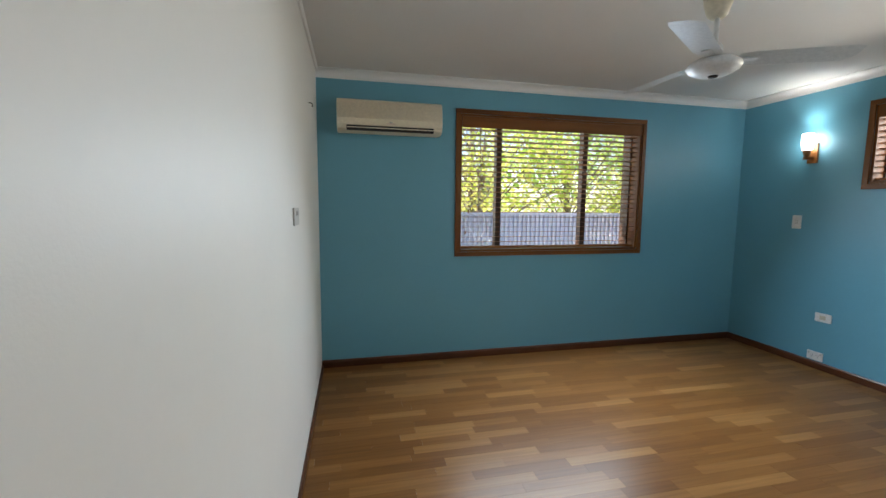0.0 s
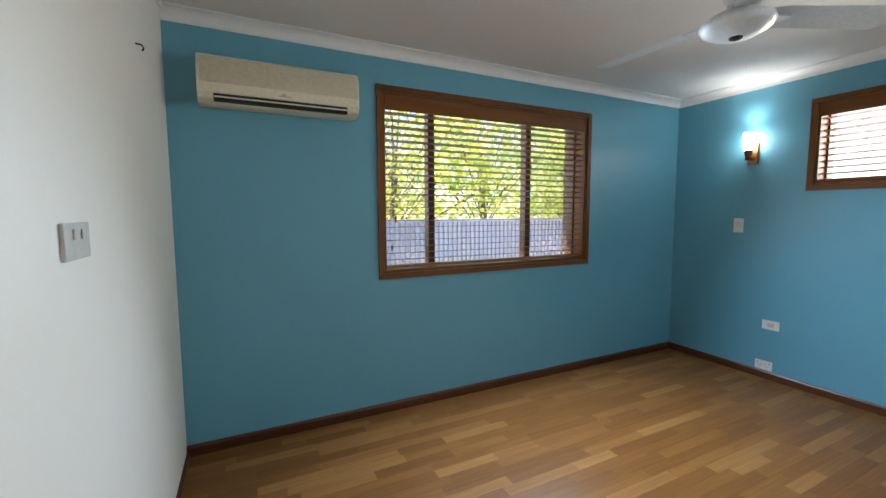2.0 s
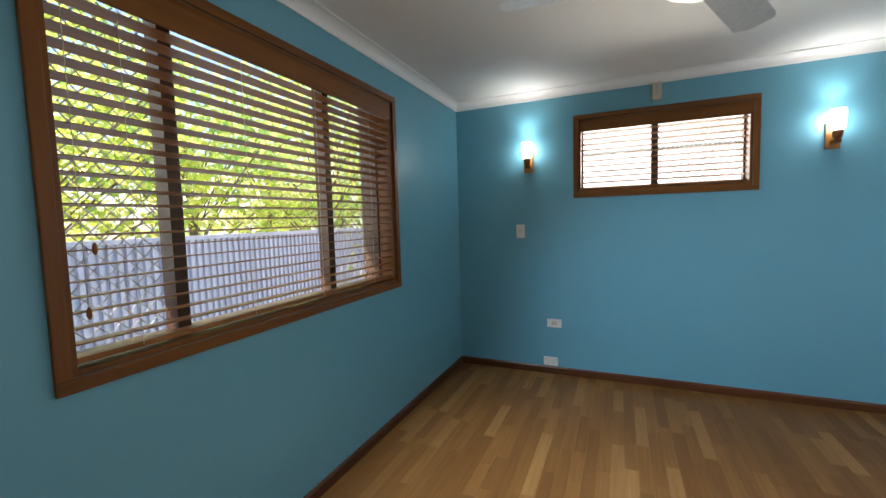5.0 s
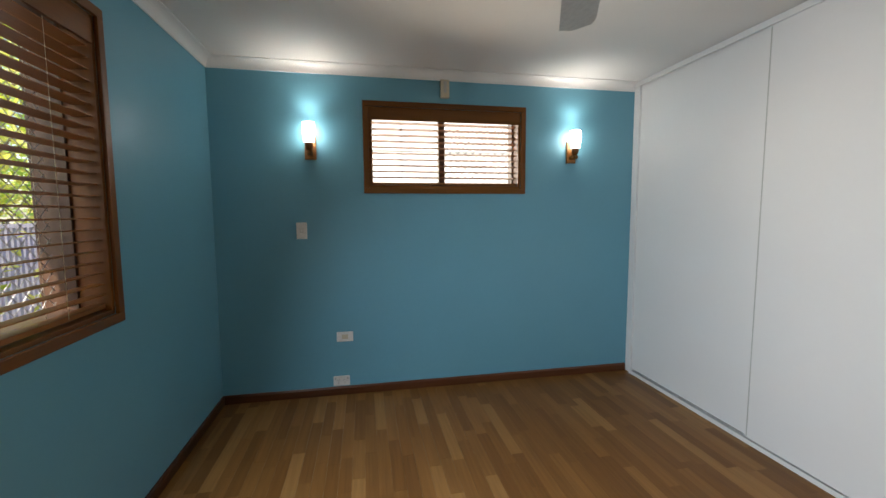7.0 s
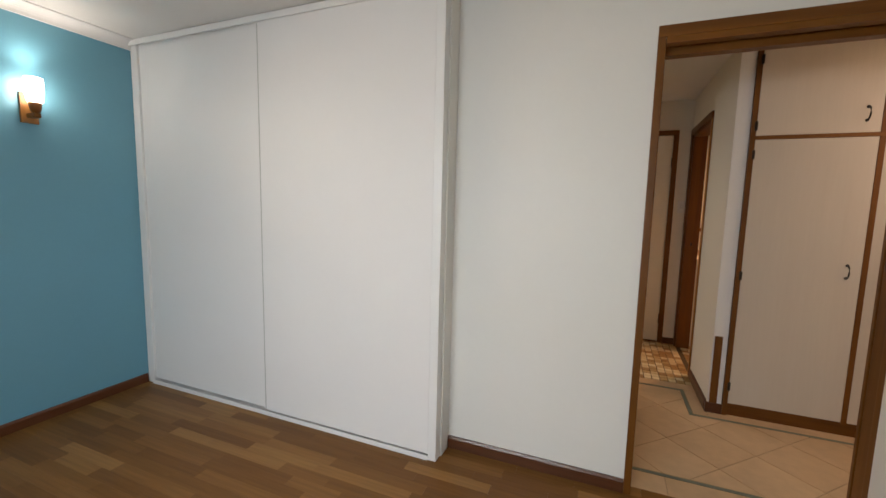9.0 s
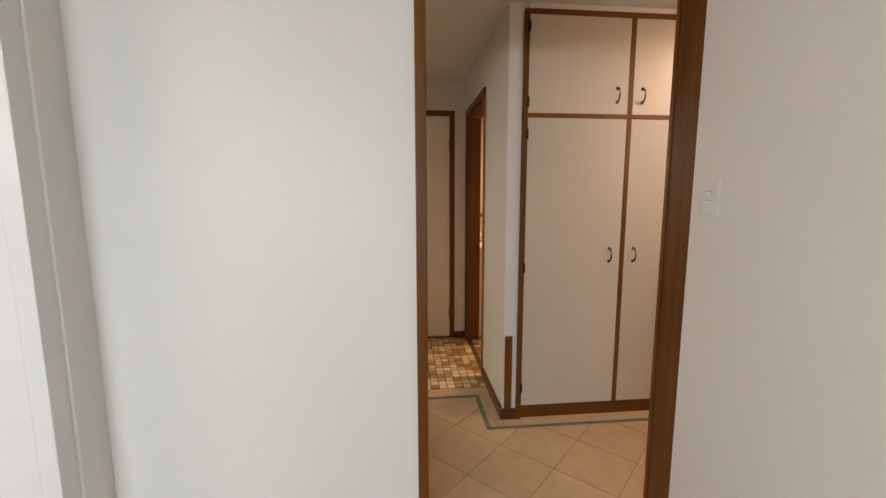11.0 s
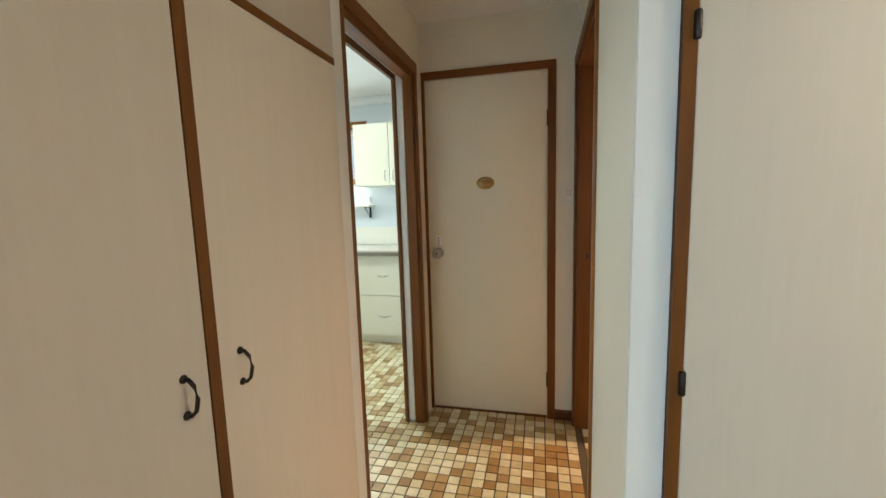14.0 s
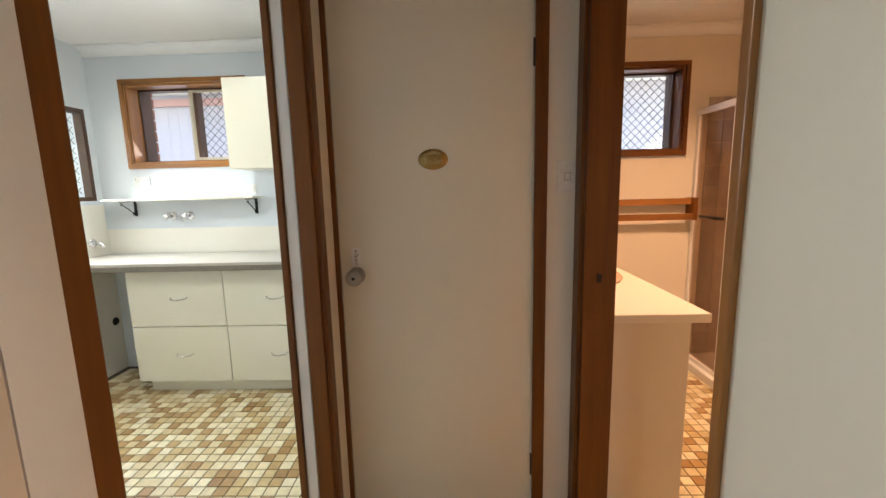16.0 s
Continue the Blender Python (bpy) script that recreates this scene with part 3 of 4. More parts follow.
plaque = solid("plaque", lathe(bmesh.new(), [(0.05, 0), (0.053, 0.002), (0.051, 0.005)], pose(0, 0, 0, -90) @ Matrix.Diagonal((1.0, 0.69, 1, 1)), 40), BRASS, "oval brass sign reading Toilet", "sign")
plaque.location = (0.769, -2.370, 1.436)


def words(name, text, size, at, turn, mat, parent, line=1.0, depth=0.0004):
    cu = bpy.data.curves.new(name, "FONT")
    cu.body, cu.size, cu.align_x, cu.align_y, cu.extrude, cu.space_line = text, size, "CENTER", "CENTER", depth, line
    cu.materials.append(mat)
    ob = new(name, cu)
    ob.parent = parent
    ob.matrix_local = Matrix.Translation(Vector(at) - root_of(parent).location) @ turn
    return ob


NORTHWARD = pose(0, 0, 0, 90, 0, 180)
words("lettering", "Toilet", 0.03, (0.769, -2.3643, 1.428), NORTHWARD, BRASSL, plaque)
bm = bmesh.new()
for dx, dz, r in ((-0.022, 0.0, 0.006), (-0.010, 0.004, 0.007), (0.002, 0.005, 0.008), (0.014, 0.003, 0.007), (0.025, -0.001, 0.005)):
    lathe(bm, [(r, 0), (r * 0.8, 0.0015)], pose(0.769 + dx, -2.3655, 1.455 + dz, -90), 10)
part("flower_motif", bm, BRASSL, plaque)
stick = solid("pull_sticker", blk(1.047, 1.081, -2.372, -2.3675, 1.052, 1.124), plain("white_sticker", (0.9, 0.9, 0.9), 0.4), "white sticker reading PULL above a door knob", "sticker", at=(1.064, -2.37, 1.052))
words("lettering", "P\nU\nL\nL", 0.0185, (1.064, -2.3670, 1.088), NORTHWARD, DARK, stick, 0.72)

# ---- plates on the walls ----


def plate(name, at, normal, w, h, label, mat=None, rocker="switch", cat="switch"):
    """A wall plate in its own axes: x across, z up, y out of the wall."""
    turn = {"-x": 90, "+x": -90, "-y": 180, "+y": 0}[normal]
    th = thing(name, at, label, cat)
    th.rotation_euler = (0, 0, radians(turn))
    part("plate", blk(-w / 2, w / 2, 0, 0.009, -h / 2, h / 2, bevel=0.003), mat or WHITEP, th, local=True)
    if rocker == "switch":
        part("rocker", blk(-0.008, 0.008, 0.009, 0.013, -0.012, 0.012, bevel=0.002), mat or WHITEP, th, local=True)
        part("surround", blk(-0.011, 0.011, 0.009, 0.0096, -0.015, 0.015), GREYP, th, local=True)
    elif rocker == "double":
        for s in (-1, 1):
            part("rocker", blk(s * 0.024 - 0.007, s * 0.024 + 0.007, 0.009, 0.013, 0.004, 0.026, bevel=0.002), mat or WHITEP, th, local=True)
    elif rocker == "outlet":
        for s in (-1, 1):
            part("rocker", blk(s * 0.044 - 0.006, s * 0.044 + 0.006, 0.009, 0.013, 0.012, 0.026, bevel=0.002), GREYP, th, local=True)
            bm = bmesh.new()
            for a, dx, dz in ((30, -0.008, 0.004), (-30, 0.008, 0.004), (0, 0, -0.012)):
                box(bm, -0.001, 0.001, 0.009, 0.0096, -0.005, 0.005, m=pose(s * 0.022 + dx, 0, dz, 0, a, 0))
            part("socket_slots", bm, DARK, th, local=True)
    elif rocker == "cream":
        part("insert", blk(-0.022, 0.022, 0.009, 0.012, -0.016, 0.016, bevel=0.002), CREAMP, th, local=True)
    return th


plate("light_switch", (3.978, 2.916, 1.221), "-x", 0.072, 0.116, "white light switch on a blue wall")
plate("antenna_plate", (3.978, 2.639, 0.438), "-x", 0.118, 0.072, "white wall plate with a cream insert", None, "cream", "wall plate")
plate("power_outlet", (3.978, 2.671, 0.105), "-x", 0.118, 0.072, "white double power outlet above the skirting", None, "outlet", "outlet")
plate("light_switch", (-0.07, 0.222, 1.342), "+x", 0.072, 0.116, "white light switch on a white wall beside a doorway")
plate("fan_switch", (-0.07, 2.10, 1.275), "+x", 0.150, 0.080, "greyish white double switch on a white wall", GREYP, "double")
plate("light_switch", (0.296, -2.365, 1.364), "+y", 0.072, 0.116, "white light switch beside a toilet door")
plate("power_outlet", (2.98, -3.85, 1.428), "+y", 0.116, 0.072, "white power outlet on a laundry wall", None, "outlet", "outlet")
plate("light_switch", (2.16, -3.85, 1.358), "+y", 0.04, 0.07, "small white switch on a laundry wall")
sens = thing("intercom_box", (3.978, 1.884, 2.24), "small cream plastic box under the cornice", "sensor")
part("case", blk(3.945, 3.978, 1.852, 1.916, 2.176, 2.304, bevel=0.006), CREAMP, sens)
part("lens", blk(3.941, 3.946, 1.872, 1.896, 2.21, 2.29, bevel=0.002), GREYP, sens)
solid("wall_hook", tube(bmesh.new(), [(-0.07, 2.866, 1.965), (-0.05, 2.866, 1.962), (-0.045, 2.866, 1.95), (-0.05, 2.866, 1.94)], 0.003, 6), BRONZE, "small dark hook on a white wall", "hook", at=(-0.07, 2.866, 1.953))

# ---- the bedroom's things ----


def sconce(at, label):
    th = thing("wall_sconce", at, label, "wall light", "bedroom wall sconces")
    # local: x out of the wall is negative
    part("back_plate", blk(-0.018, 0, -0.038, 0.038, -0.08, 0.085, bevel=0.004), WH_Z, th, "honey timber back plate", local=True)
    part("arm", blk(-0.095, -0.016, -0.016, 0.016, -0.052, -0.028, bevel=0.004), WD_X, th, local=True)
    part("cup", lathe(bmesh.new(), [(0.012, -0.03), (0.02, -0.02), (0.026, 0.0), (0.028, 0.028), (0.024, 0.03)], pose(-0.078, 0, 0), 20), WD_Z, th, local=True)
    part("shade", lathe(bmesh.new(), [(0.030, 0.028), (0.034, 0.04), (0.039, 0.075), (0.0405, 0.12), (0.039, 0.158), (0.034, 0.160)], pose(-0.078, 0, 0), 28), SHADE, th, "lit opal glass shade", local=True)
    return th


sconce((3.978, 2.838, 1.795), "lit wall sconce with opal glass on a blue wall")
sconce((3.978, 0.872, 1.805), "lit wall sconce with opal glass near a closet")

ac = thing("air_conditioner", (0.485, 3.487, 1.90), "cream split-system air conditioner high on a blue wall", "air conditioner")
prof = [(3.487, 1.893), (3.40, 1.884), (3.352, 1.888), (3.318, 1.903), (3.303, 1.935), (3.300, 1.99), (3.306, 2.06), (3.325, 2.108), (3.352, 2.126), (3.487, 2.133)]
body = part("body", extrude_profile(bmesh.new(), prof, "x", 0.085, 0.886), ACREAM, ac)
bv = body.modifiers.new("soft", "BEVEL")
bv.width, bv.segments, bv.limit_method, bv.angle_limit = 0.006, 2, "ANGLE", radians(40)
for k in range(21):
    f = k / 20
    z = 1.982 + f * 0.124
    y = 3.3005 + 0.008 * f + (0.014 * max(0, f - 0.55) / 0.45)
    part("grille_rib", blk(0.10, 0.872, y - 0.0065, y + 0.003, z - 0.0017, z + 0.0017), ACREAM, ac)
outl = part("air_outlet", blk(0.155, 0.815, 3.2995, 3.335, 1.893, 1.927), DARK, ac)
for z, y in ((1.911, 3.2965), (1.898, 3.304)):
    part("louvre", blk(0.157, 0.813, y, y + 0.026, z - 0.0035, z + 0.0035, bevel=0.001), ACREAM, outl)
for k in range(9):
    part("vane", blk(0.20 + k * 0.07, 0.204 + k * 0.07, 3.3, 3.33, 1.898, 1.927), GREYP, outl)
part("badge", blk(0.455, 0.515, 3.2955, 3.303, 1.945, 1.948), BEAM, ac)
part("badge", lathe(bmesh.new(), [(0.010, 0), (0.009, 0.003)], pose(0.485, 3.3005, 1.957, 90) @ Matrix.Diagonal((1.2, 0.6, 1, 1)), 16), GREYP, ac)
part("indicator_panel", blk(0.822, 0.868, 3.304, 3.312, 1.908, 1.922, bevel=0.002), ACREAM, ac)

fan = thing("ceiling_fan", (1.966, 1.905, 2.365), "white three-bladed ceiling fan at rest", "fan")
part("canopy", lathe(bmesh.new(), [(0.03, -0.10), (0.045, -0.085), (0.062, -0.03), (0.065, 0.0)], None, 28), CREAMP, fan, "cream canopy", local=True)
part("rod", lathe(bmesh.new(), [(0.012, -0.28), (0.012, -0.08)], None, 14), FANW, fan, local=True)
part("coupling", lathe(bmesh.new(), [(0.025, -0.30), (0.034, -0.285), (0.034, -0.235), (0.024, -0.22)], None, 20), FANW, fan, local=True)
motor = part("motor", lathe(bmesh.new(), [(0.03, -0.375), (0.075, -0.368), (0.112, -0.348), (0.122, -0.330), (0.118, -0.318), (0.09, -0.298), (0.04, -0.290)], None, 36), FANW, fan, local=True)
part("centre_cap", lathe(bmesh.new(), [(0.012, -0.384), (0.022, -0.380), (0.024, -0.372)], None, 18), DARK, motor, local=True)
for a in (94.5, -25.5, 214.5):
    bm = bmesh.new()
    out = [(0.10, -0.05), (0.16, -0.064), (0.56, -0.072), (0.60, -0.06), (0.606, 0.02), (0.57, 0.066), (0.16, 0.062), (0.10, 0.05)]
    prof = [bm.verts.new((u, v, 0.0)) for u, v in out]
    f = bm.faces.new(prof)
    bmesh.ops.solidify(bm, geom=[f], thickness=0.004)
    bmesh.ops.transform(bm, matrix=pose(0, 0, -0.298, 0, 0, a) @ pose(0, 0, 0, -11, 0.7, 0), verts=bm.verts)
    bl = part("blade", bm, FANW, fan, local=True)
    part("blade_bracket", box(bmesh.new(), 0.07, 0.19, -0.022, 0.022, -0.306, -0.300, m=pose(0, 0, 0, 0, 0, a), bevel=0.002), FANW, bl, local=True)

clo = thing("built_in_closet", (2.84, 0.32, 0), "white built-in closet with two closed sliding doors", "closet")
part("door_panel", blk(2.845, 3.912, 0.288, 0.306, 0.032, 2.345, bevel=0.003), DOORW, clo)
part("door_panel", blk(1.742, 2.862, 0.309, 0.327, 0.032, 2.345, bevel=0.003), DOORW, clo)
part("stile", blk(3.912, 3.976, 0.24, 0.322, 0, 2.36, bevel=0.003), TRIMW, clo)
part("stile", blk(1.697, 1.742, 0.175, 0.328, 0, 2.36, bevel=0.004), TRIMW, clo)
part("head_rail", blk(1.697, 3.976, 0.329, 0.340, 2.326, 2.362, bevel=0.003), TRIMW, clo)
part("bottom_track", blk(1.742, 3.912, 0.275, 0.334, 0, 0.012), TRIMW, clo)
part("bottom_track", blk(1.742, 3.912, 0.328, 0.334, 0.012, 0.026), TRIMW, clo)
part("edge_strip", blk(2.846, 2.852, 0.327, 0.3285, 0.04, 2.32), GREYP, clo)

# ---- the hall's cupboards ----


def handle_bow(at, normal, length=0.074):
    """A dark bow handle with flared feet; built round the origin with z along it and y out."""
    bm = bmesh.new()
    h = length / 2
    tube(bm, [(0, 0, -h), (0, 0.012, -h), (0, 0.024, -h + 0.012), (0, 0.030, 0), (0, 0.024, h - 0.012), (0, 0.012, h), (0, 0, h)], 0.0042, 8)
    for s in (-1, 1):
        lathe(bm, [(0.009, 0), (0.008, 0.004), (0.005, 0.006)], pose(0, 0, s * h, -90), 12)
    turn = {"+y": 0, "-x": 90}[normal]
    bmesh.ops.transform(bm, matrix=pose(*at, 0, 0, turn), verts=bm.verts)
    return bm


rc = thing("hall_cupboard", (-0.44, -0.93, 0), "tall beige linen cupboard with stained timber edging", "cupboard", "hall cupboards")
# carcass coloured near-black: the shade in the door gaps is painted
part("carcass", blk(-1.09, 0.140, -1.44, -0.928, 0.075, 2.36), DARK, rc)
for a, b in ((-0.428, 0.145), (-1.034, -0.456)):
    d = part("door", blk(a, b, -0.928, -0.905, 0.085, 1.770, bevel=0.003), BEIGE, rc)
    part("handle", handle_bow((a + 0.065 if a > -0.5 else b - 0.055, -0.905, 0.997), "+y"), BRONZE, d, "dark bronze bow handle")
    d = part("door", blk(a, b, -0.928, -0.905, 1.794, 2.305, bevel=0.003), BEIGE, rc)
    part("handle", handle_bow((a + 0.065 if a > -0.5 else b - 0.055, -0.905, 1.897), "+y"), BRONZE, d, "dark bronze bow handle")
part("stile", blk(0.147, 0.174, -0.935, -0.900, 0, 2.33), WD_Z, rc)
part("stile", blk(-0.455, -0.429, -0.928, -0.903, 0.075, 2.31), WD_Z, rc)
part("stile", blk(-1.065, -1.036, -0.928, -0.900, 0, 2.33), WD_Z, rc)
part("rail", blk(-1.036, 0.147, -0.928, -0.902, 1.771, 1.793), WD_X, rc)
part("rail", blk(-1.036, 0.147, -0.928, -0.901, 2.307, 2.332), WD_X, rc)
part("kickboard", blk(-1.065, 0.174, -0.943, -0.918, 0, 0.08), WD_X, rc)
part("top_panel", blk(-1.065, 0.147, -0.928, -0.907, 2.332, 2.362), TRIMW, rc)
for z in (0.2, 0.93, 1.68, 1.85, 2.24):
    part("hinge", lathe(bmesh.new(), [(0.006, -0.028), (0.008, -0.024), (0.008, 0.024), (0.006, 0.028)], pose(0.149, -0.898, z), 10), BRONZE, rc)

lc = thing("hall_cupboard", (1.13, -0.65, 0), "tall beige built-in cupboard opposite the linen cupboard", "cupboard", "hall cupboards")
# near-black again, so painted shade shows between these doors
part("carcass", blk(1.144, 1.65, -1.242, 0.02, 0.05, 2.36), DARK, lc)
for a, b in ((-0.612, -0.03), (-1.240, -0.643)):
    d = part("door", blk(1.120, 1.143, a, b, 0.06, 1.800, bevel=0.003), BEIGE, lc)
    part("handle", handle_bow((1.120, a + 0.060 if a > -0.7 else b - 0.061, 0.985), "-x"), BRONZE, d, "dark bronze bow handle")
    part("door", blk(1.120, 1.143, a, b, 1.822, 2.34, bevel=0.003), BEIGE, lc)
part("stile", blk(1.117, 1.143, -0.642, -0.613, 0.0, 2.36), WD_Z, lc)
part("stile", blk(1.117, 1.143, -0.03, 0.028, 0.0, 2.36), WD_Z, lc)
part("rail", blk(1.1175, 1.143, -1.240, -0.643, 1.800, 1.822), WD_Y, lc)
part("rail", blk(1.1175, 1.143, -0.612, -0.03, 1.800, 1.822), WD_Y, lc)
part("kickboard", blk(1.122, 1.14, -1.242, 0.02, 0, 0.058), WD_Y, lc)
part("end_panel", blk(1.122, 1.65, -1.310, -1.243, 0, 2.362), TRIMW, lc, "white end panel")
setting("trim_corner_guard", blk(0.205, 0.248, -0.9145, -0.904, 0.068, 0.52, bevel=0.002), WD_Z, "dark timber guard on a wall end")
setting("baseboard_wall_end", blk(0.176, 0.270, -0.925, -0.902, 0, 0.066), SK_X, "dark timber skirting")
setting("wall_end", blk(0.176, 0.2545, -0.925, -0.9148, 0.066, 2.362), TRIMW, "white painted wall end")

# ---- the laundry ----
cab = thing("laundry_cabinet", (2.2, -3.42, 0), "white laundry drawer cabinet", "cabinet")
part("carcass", blk(1.30, 2.835, -3.83, -3.425, 0.09, 0.848), CABW, cab)
for a, b in ((2.204, 2.838), (1.567, 2.198)):
    for z0, z1, hz in ((0.475, 0.846, 0.662), (0.092, 0.469, 0.280)):
        d = part("drawer_front", blk(a, b, -3.425, -3.405, z0, z1, bevel=0.002), CABW, cab)
        mid = a + 0.297 if a > 2 else a + 0.30
        part("handle", tube(bmesh.new(), [(mid - 0.055, -3.405, hz + 0.006), (mid - 0.045, -3.385, hz), (mid, -3.378, hz - 0.006), (mid + 0.045, -3.385, hz), (mid + 0.055, -3.405, hz + 0.006)], 0.0042, 8), CHROME, d)
part("drawer_front", blk(1.30, 1.561, -3.425, -3.405, 0.092, 0.846, bevel=0.002), CABW, cab)
part("kickboard", blk(1.30, 2.80, -3.475, -3.46, 0, 0.09), CABW, cab)
solid("worktop", blk(1.292, 3.298, -3.84, -3.365, 0.862, 0.902, bevel=0.006), LAM, "grey-beige laminate laundry worktop", "worktop", at=(2.3, -3.6, 0.862))
solid("worktop_edge", blk(1.292, 3.296, -3.372, -3.360, 0.850, 0.884, bevel=0.002), plain("worktop_edging", (0.20, 0.18, 0.14), 0.5), "brown worktop edging strip", "edging", at=(2.3, -3.365, 0.85))
setting("wall_splashback", blk(1.292, 3.30, -3.85, -3.843, 0.902, 1.085), SPLASH, "cream laundry splashback")
setting("wall_splashback_side", blk(3.293, 3.30, -3.84, -3.0, 0.902, 1.27), SPLASH, "cream laundry splashback")
setting("wall_under_bench", blk(3.292, 3.30, -3.85, -2.6, 0, 0.85), SPLASH, "cream wall lining under a bench")
solid("waste_pipe", lathe(bmesh.new(), [(0.026, 0), (0.03, 0.004), (0.024, 0.012), (0.012, 0.012)], pose(3.292, -3.79, 0.39, 0, -90), 16), DARK, "dark waste pipe outlet in a laundry wall", "pipe", at=(3.292, -3.79, 0.39))
wcab = thing("wall_cabinet", (1.78, -3.6, 1.49), "white laundry wall cabinet with two doors", "cabinet")
part("carcass", blk(1.40, 2.165, -3.85, -3.585, 1.492, 2.06), CABW, wcab)
for a, b, hx in ((1.822, 2.167, 1.858), (1.40, 1.816, 1.778)):
    d = part("door", blk(a, b, -3.585, -3.567, 1.490, 2.062, bevel=0.002), CABW, wcab)
    part("handle", tube(bmesh.new(), [(hx, -3.567, 1.535), (hx, -3.548, 1.545), (hx, -3.543, 1.582), (hx, -3.548, 1.62), (hx, -3.567, 1.63)], 0.004, 8), CHROME, d)
shelf = thing("wall_shelf", (2.62, -3.78, 1.296), "white laundry shelf on black scroll brackets", "shelf")
part("board", blk(2.10, 3.19, -3.85, -3.70, 1.292, 1.308, bevel=0.003), CABW, shelf)
for x in (2.15, 3.06):
    br = part("bracket", blk(x - 0.009, x + 0.009, -3.85, -3.844, 1.18, 1.292), IRON, shelf, "black iron scroll bracket")
    part("bracket_top", blk(x - 0.008, x + 0.008, -3.85, -3.71, 1.286, 1.2915), IRON, br)
    pts = [(x, -3.722 - 0.012 * math.cos(k * 0.6) * (1 - k / 14), 1.268 + 0.012 * math.sin(k * 0.6) * (1 - k / 14)) for k in range(11)]
    pts = pts[::-1] + [(x, -3.735, 1.262), (x, -3.78, 1.235), (x, -3.82, 1.205)]
    pts += [(x, -3.828 + 0.012 * math.sin(k * 0.6) * (1 - k / 14), 1.20 - 0.012 * math.cos(k * 0.6) * (1 - k / 14)) for k in range(11)]
    part("scroll", tube(bmesh.new(), pts, 0.003, 6), IRON, br)
for x in (2.785, 2.653):
    tp = thing("wall_tap", (x, -3.85, 1.175), "chrome laundry wall tap with a capstan handle", "tap", "laundry taps")
    part("flange", lathe(bmesh.new(), [(0.033, 0), (0.031, 0.006), (0.016, 0.016)], pose(0, 0, 0, -90), 20), CHROME, tp, local=True)
    part("spindle", lathe(bmesh.new(), [(0.014, 0.01), (0.013, 0.05), (0.017, 0.056)], pose(0, 0, 0, -90), 16), CHROME, tp, local=True)
    bm = lathe(bmesh.new(), [(0.018, 0.05), (0.021, 0.058), (0.018, 0.078), (0.008, 0.082)], pose(0, 0, 0, -90), 16)
    for a in (0, 90, 180, 270):
        tube(bm, [(0, 0.066, 0), (0.032 * math.cos(radians(a + 20)), 0.066, 0.032 * math.sin(radians(a + 20)))], 0.006, 8)
    part("handle", bm, CHROME, tp, local=True)
tp = thing("side_tap", (3.293, -3.70, 1.0), "chrome tap on the laundry side wall", "tap")
part("flange", lathe(bmesh.new(), [(0.033, 0), (0.031, 0.006), (0.016, 0.016)], pose(0, 0, 0, 0, -90), 20), CHROME, tp, local=True)
part("spout", tube(bmesh.new(), [(0, 0, 0), (-0.05, 0, 0), (-0.075, 0, -0.012), (-0.08, 0, -0.035)], 0.013, 10), CHROME, tp, local=True)
ll = thing("ceiling_light", (2.27, -2.72, 2.365), "lit square laundry ceiling light with a brown timber surround", "ceiling light")
for q in ((-0.11, 0.11, -0.11, -0.09), (-0.11, 0.11, 0.09, 0.11), (-0.11, -0.09, -0.089, 0.089), (0.09, 0.11, -0.089, 0.089)):
    part("surround", blk(*q, -0.075, 0, bevel=0.003), WD_X, ll, "brown timber surround", local=True)
part("diffuser", blk(-0.089, 0.089, -0.089, 0.089, -0.06, -0.01, bevel=0.01), LAMPG, ll, local=True)

# ---- the bathroom ----
van = thing("vanity_unit", (0.03, -3.05, 0), "cream bathroom vanity with an inset basin", "vanity")
part("end_panel", blk(-0.178, 0.245, -2.40, -2.37, 0.0, 0.835, bevel=0.003), VAN, van)
part("carcass", blk(-0.16, 0.245, -3.80, -2.40, 0.08, 0.835), VAN, van)
for k in range(3):
    part("door", blk(-0.176, -0.16, -3.78 + k * 0.46, -3.33 + k * 0.46, 0.09, 0.83, bevel=0.002), VAN, van)
part("top", blk(-0.208, 0.248, -3.838, -2.30, 0.838, 0.872, bevel=0.006), VAN, van)
part("basin", lathe(bmesh.new(), [(0.205, 0.001), (0.212, 0.010), (0.20, 0.020), (0.185, 0.017), (0.15, 0.006), (0.05, 0.003)], pose(0.045, -2.95, 0.8722) @ Matrix.Diagonal((0.85, 1.1, 1, 1)), 36), plain("basin_enamel", (0.62, 0.42, 0.30), 0.2), van, "peach enamel basin")
mc = thing("mirror_cabinet", (0.10, -2.95, 1.2), "white bathroom mirror cabinet over a vanity", "cabinet")
part("case", blk(-0.02, 0.248, -3.55, -2.72, 1.20, 2.05, bevel=0.003), CABW, mc)
part("mirror", blk(-0.026, -0.02, -3.54, -2.73, 1.22, 2.03), plain("mirror_silver", (0.9, 0.9, 0.9), 0.03, 1.0), mc)
tr = thing("towel_rail", (-0.55, -3.842, 1.15), "double timber towel rail under a bathroom window", "towel rail")
for z, d in ((1.20, 0.045), (1.095, 0.075)):
    part("rail", blk(-0.95, -0.05, -3.842 + d, -3.842 + d + 0.02, z - 0.022, z + 0.022, bevel=0.004), WH_X, tr)
for x in (-0.965, -0.06):
    part("bracket", blk(x - 0.015, x + 0.015, -3.842, -3.742, 1.07, 1.225, bevel=0.004), WD_Z, tr)
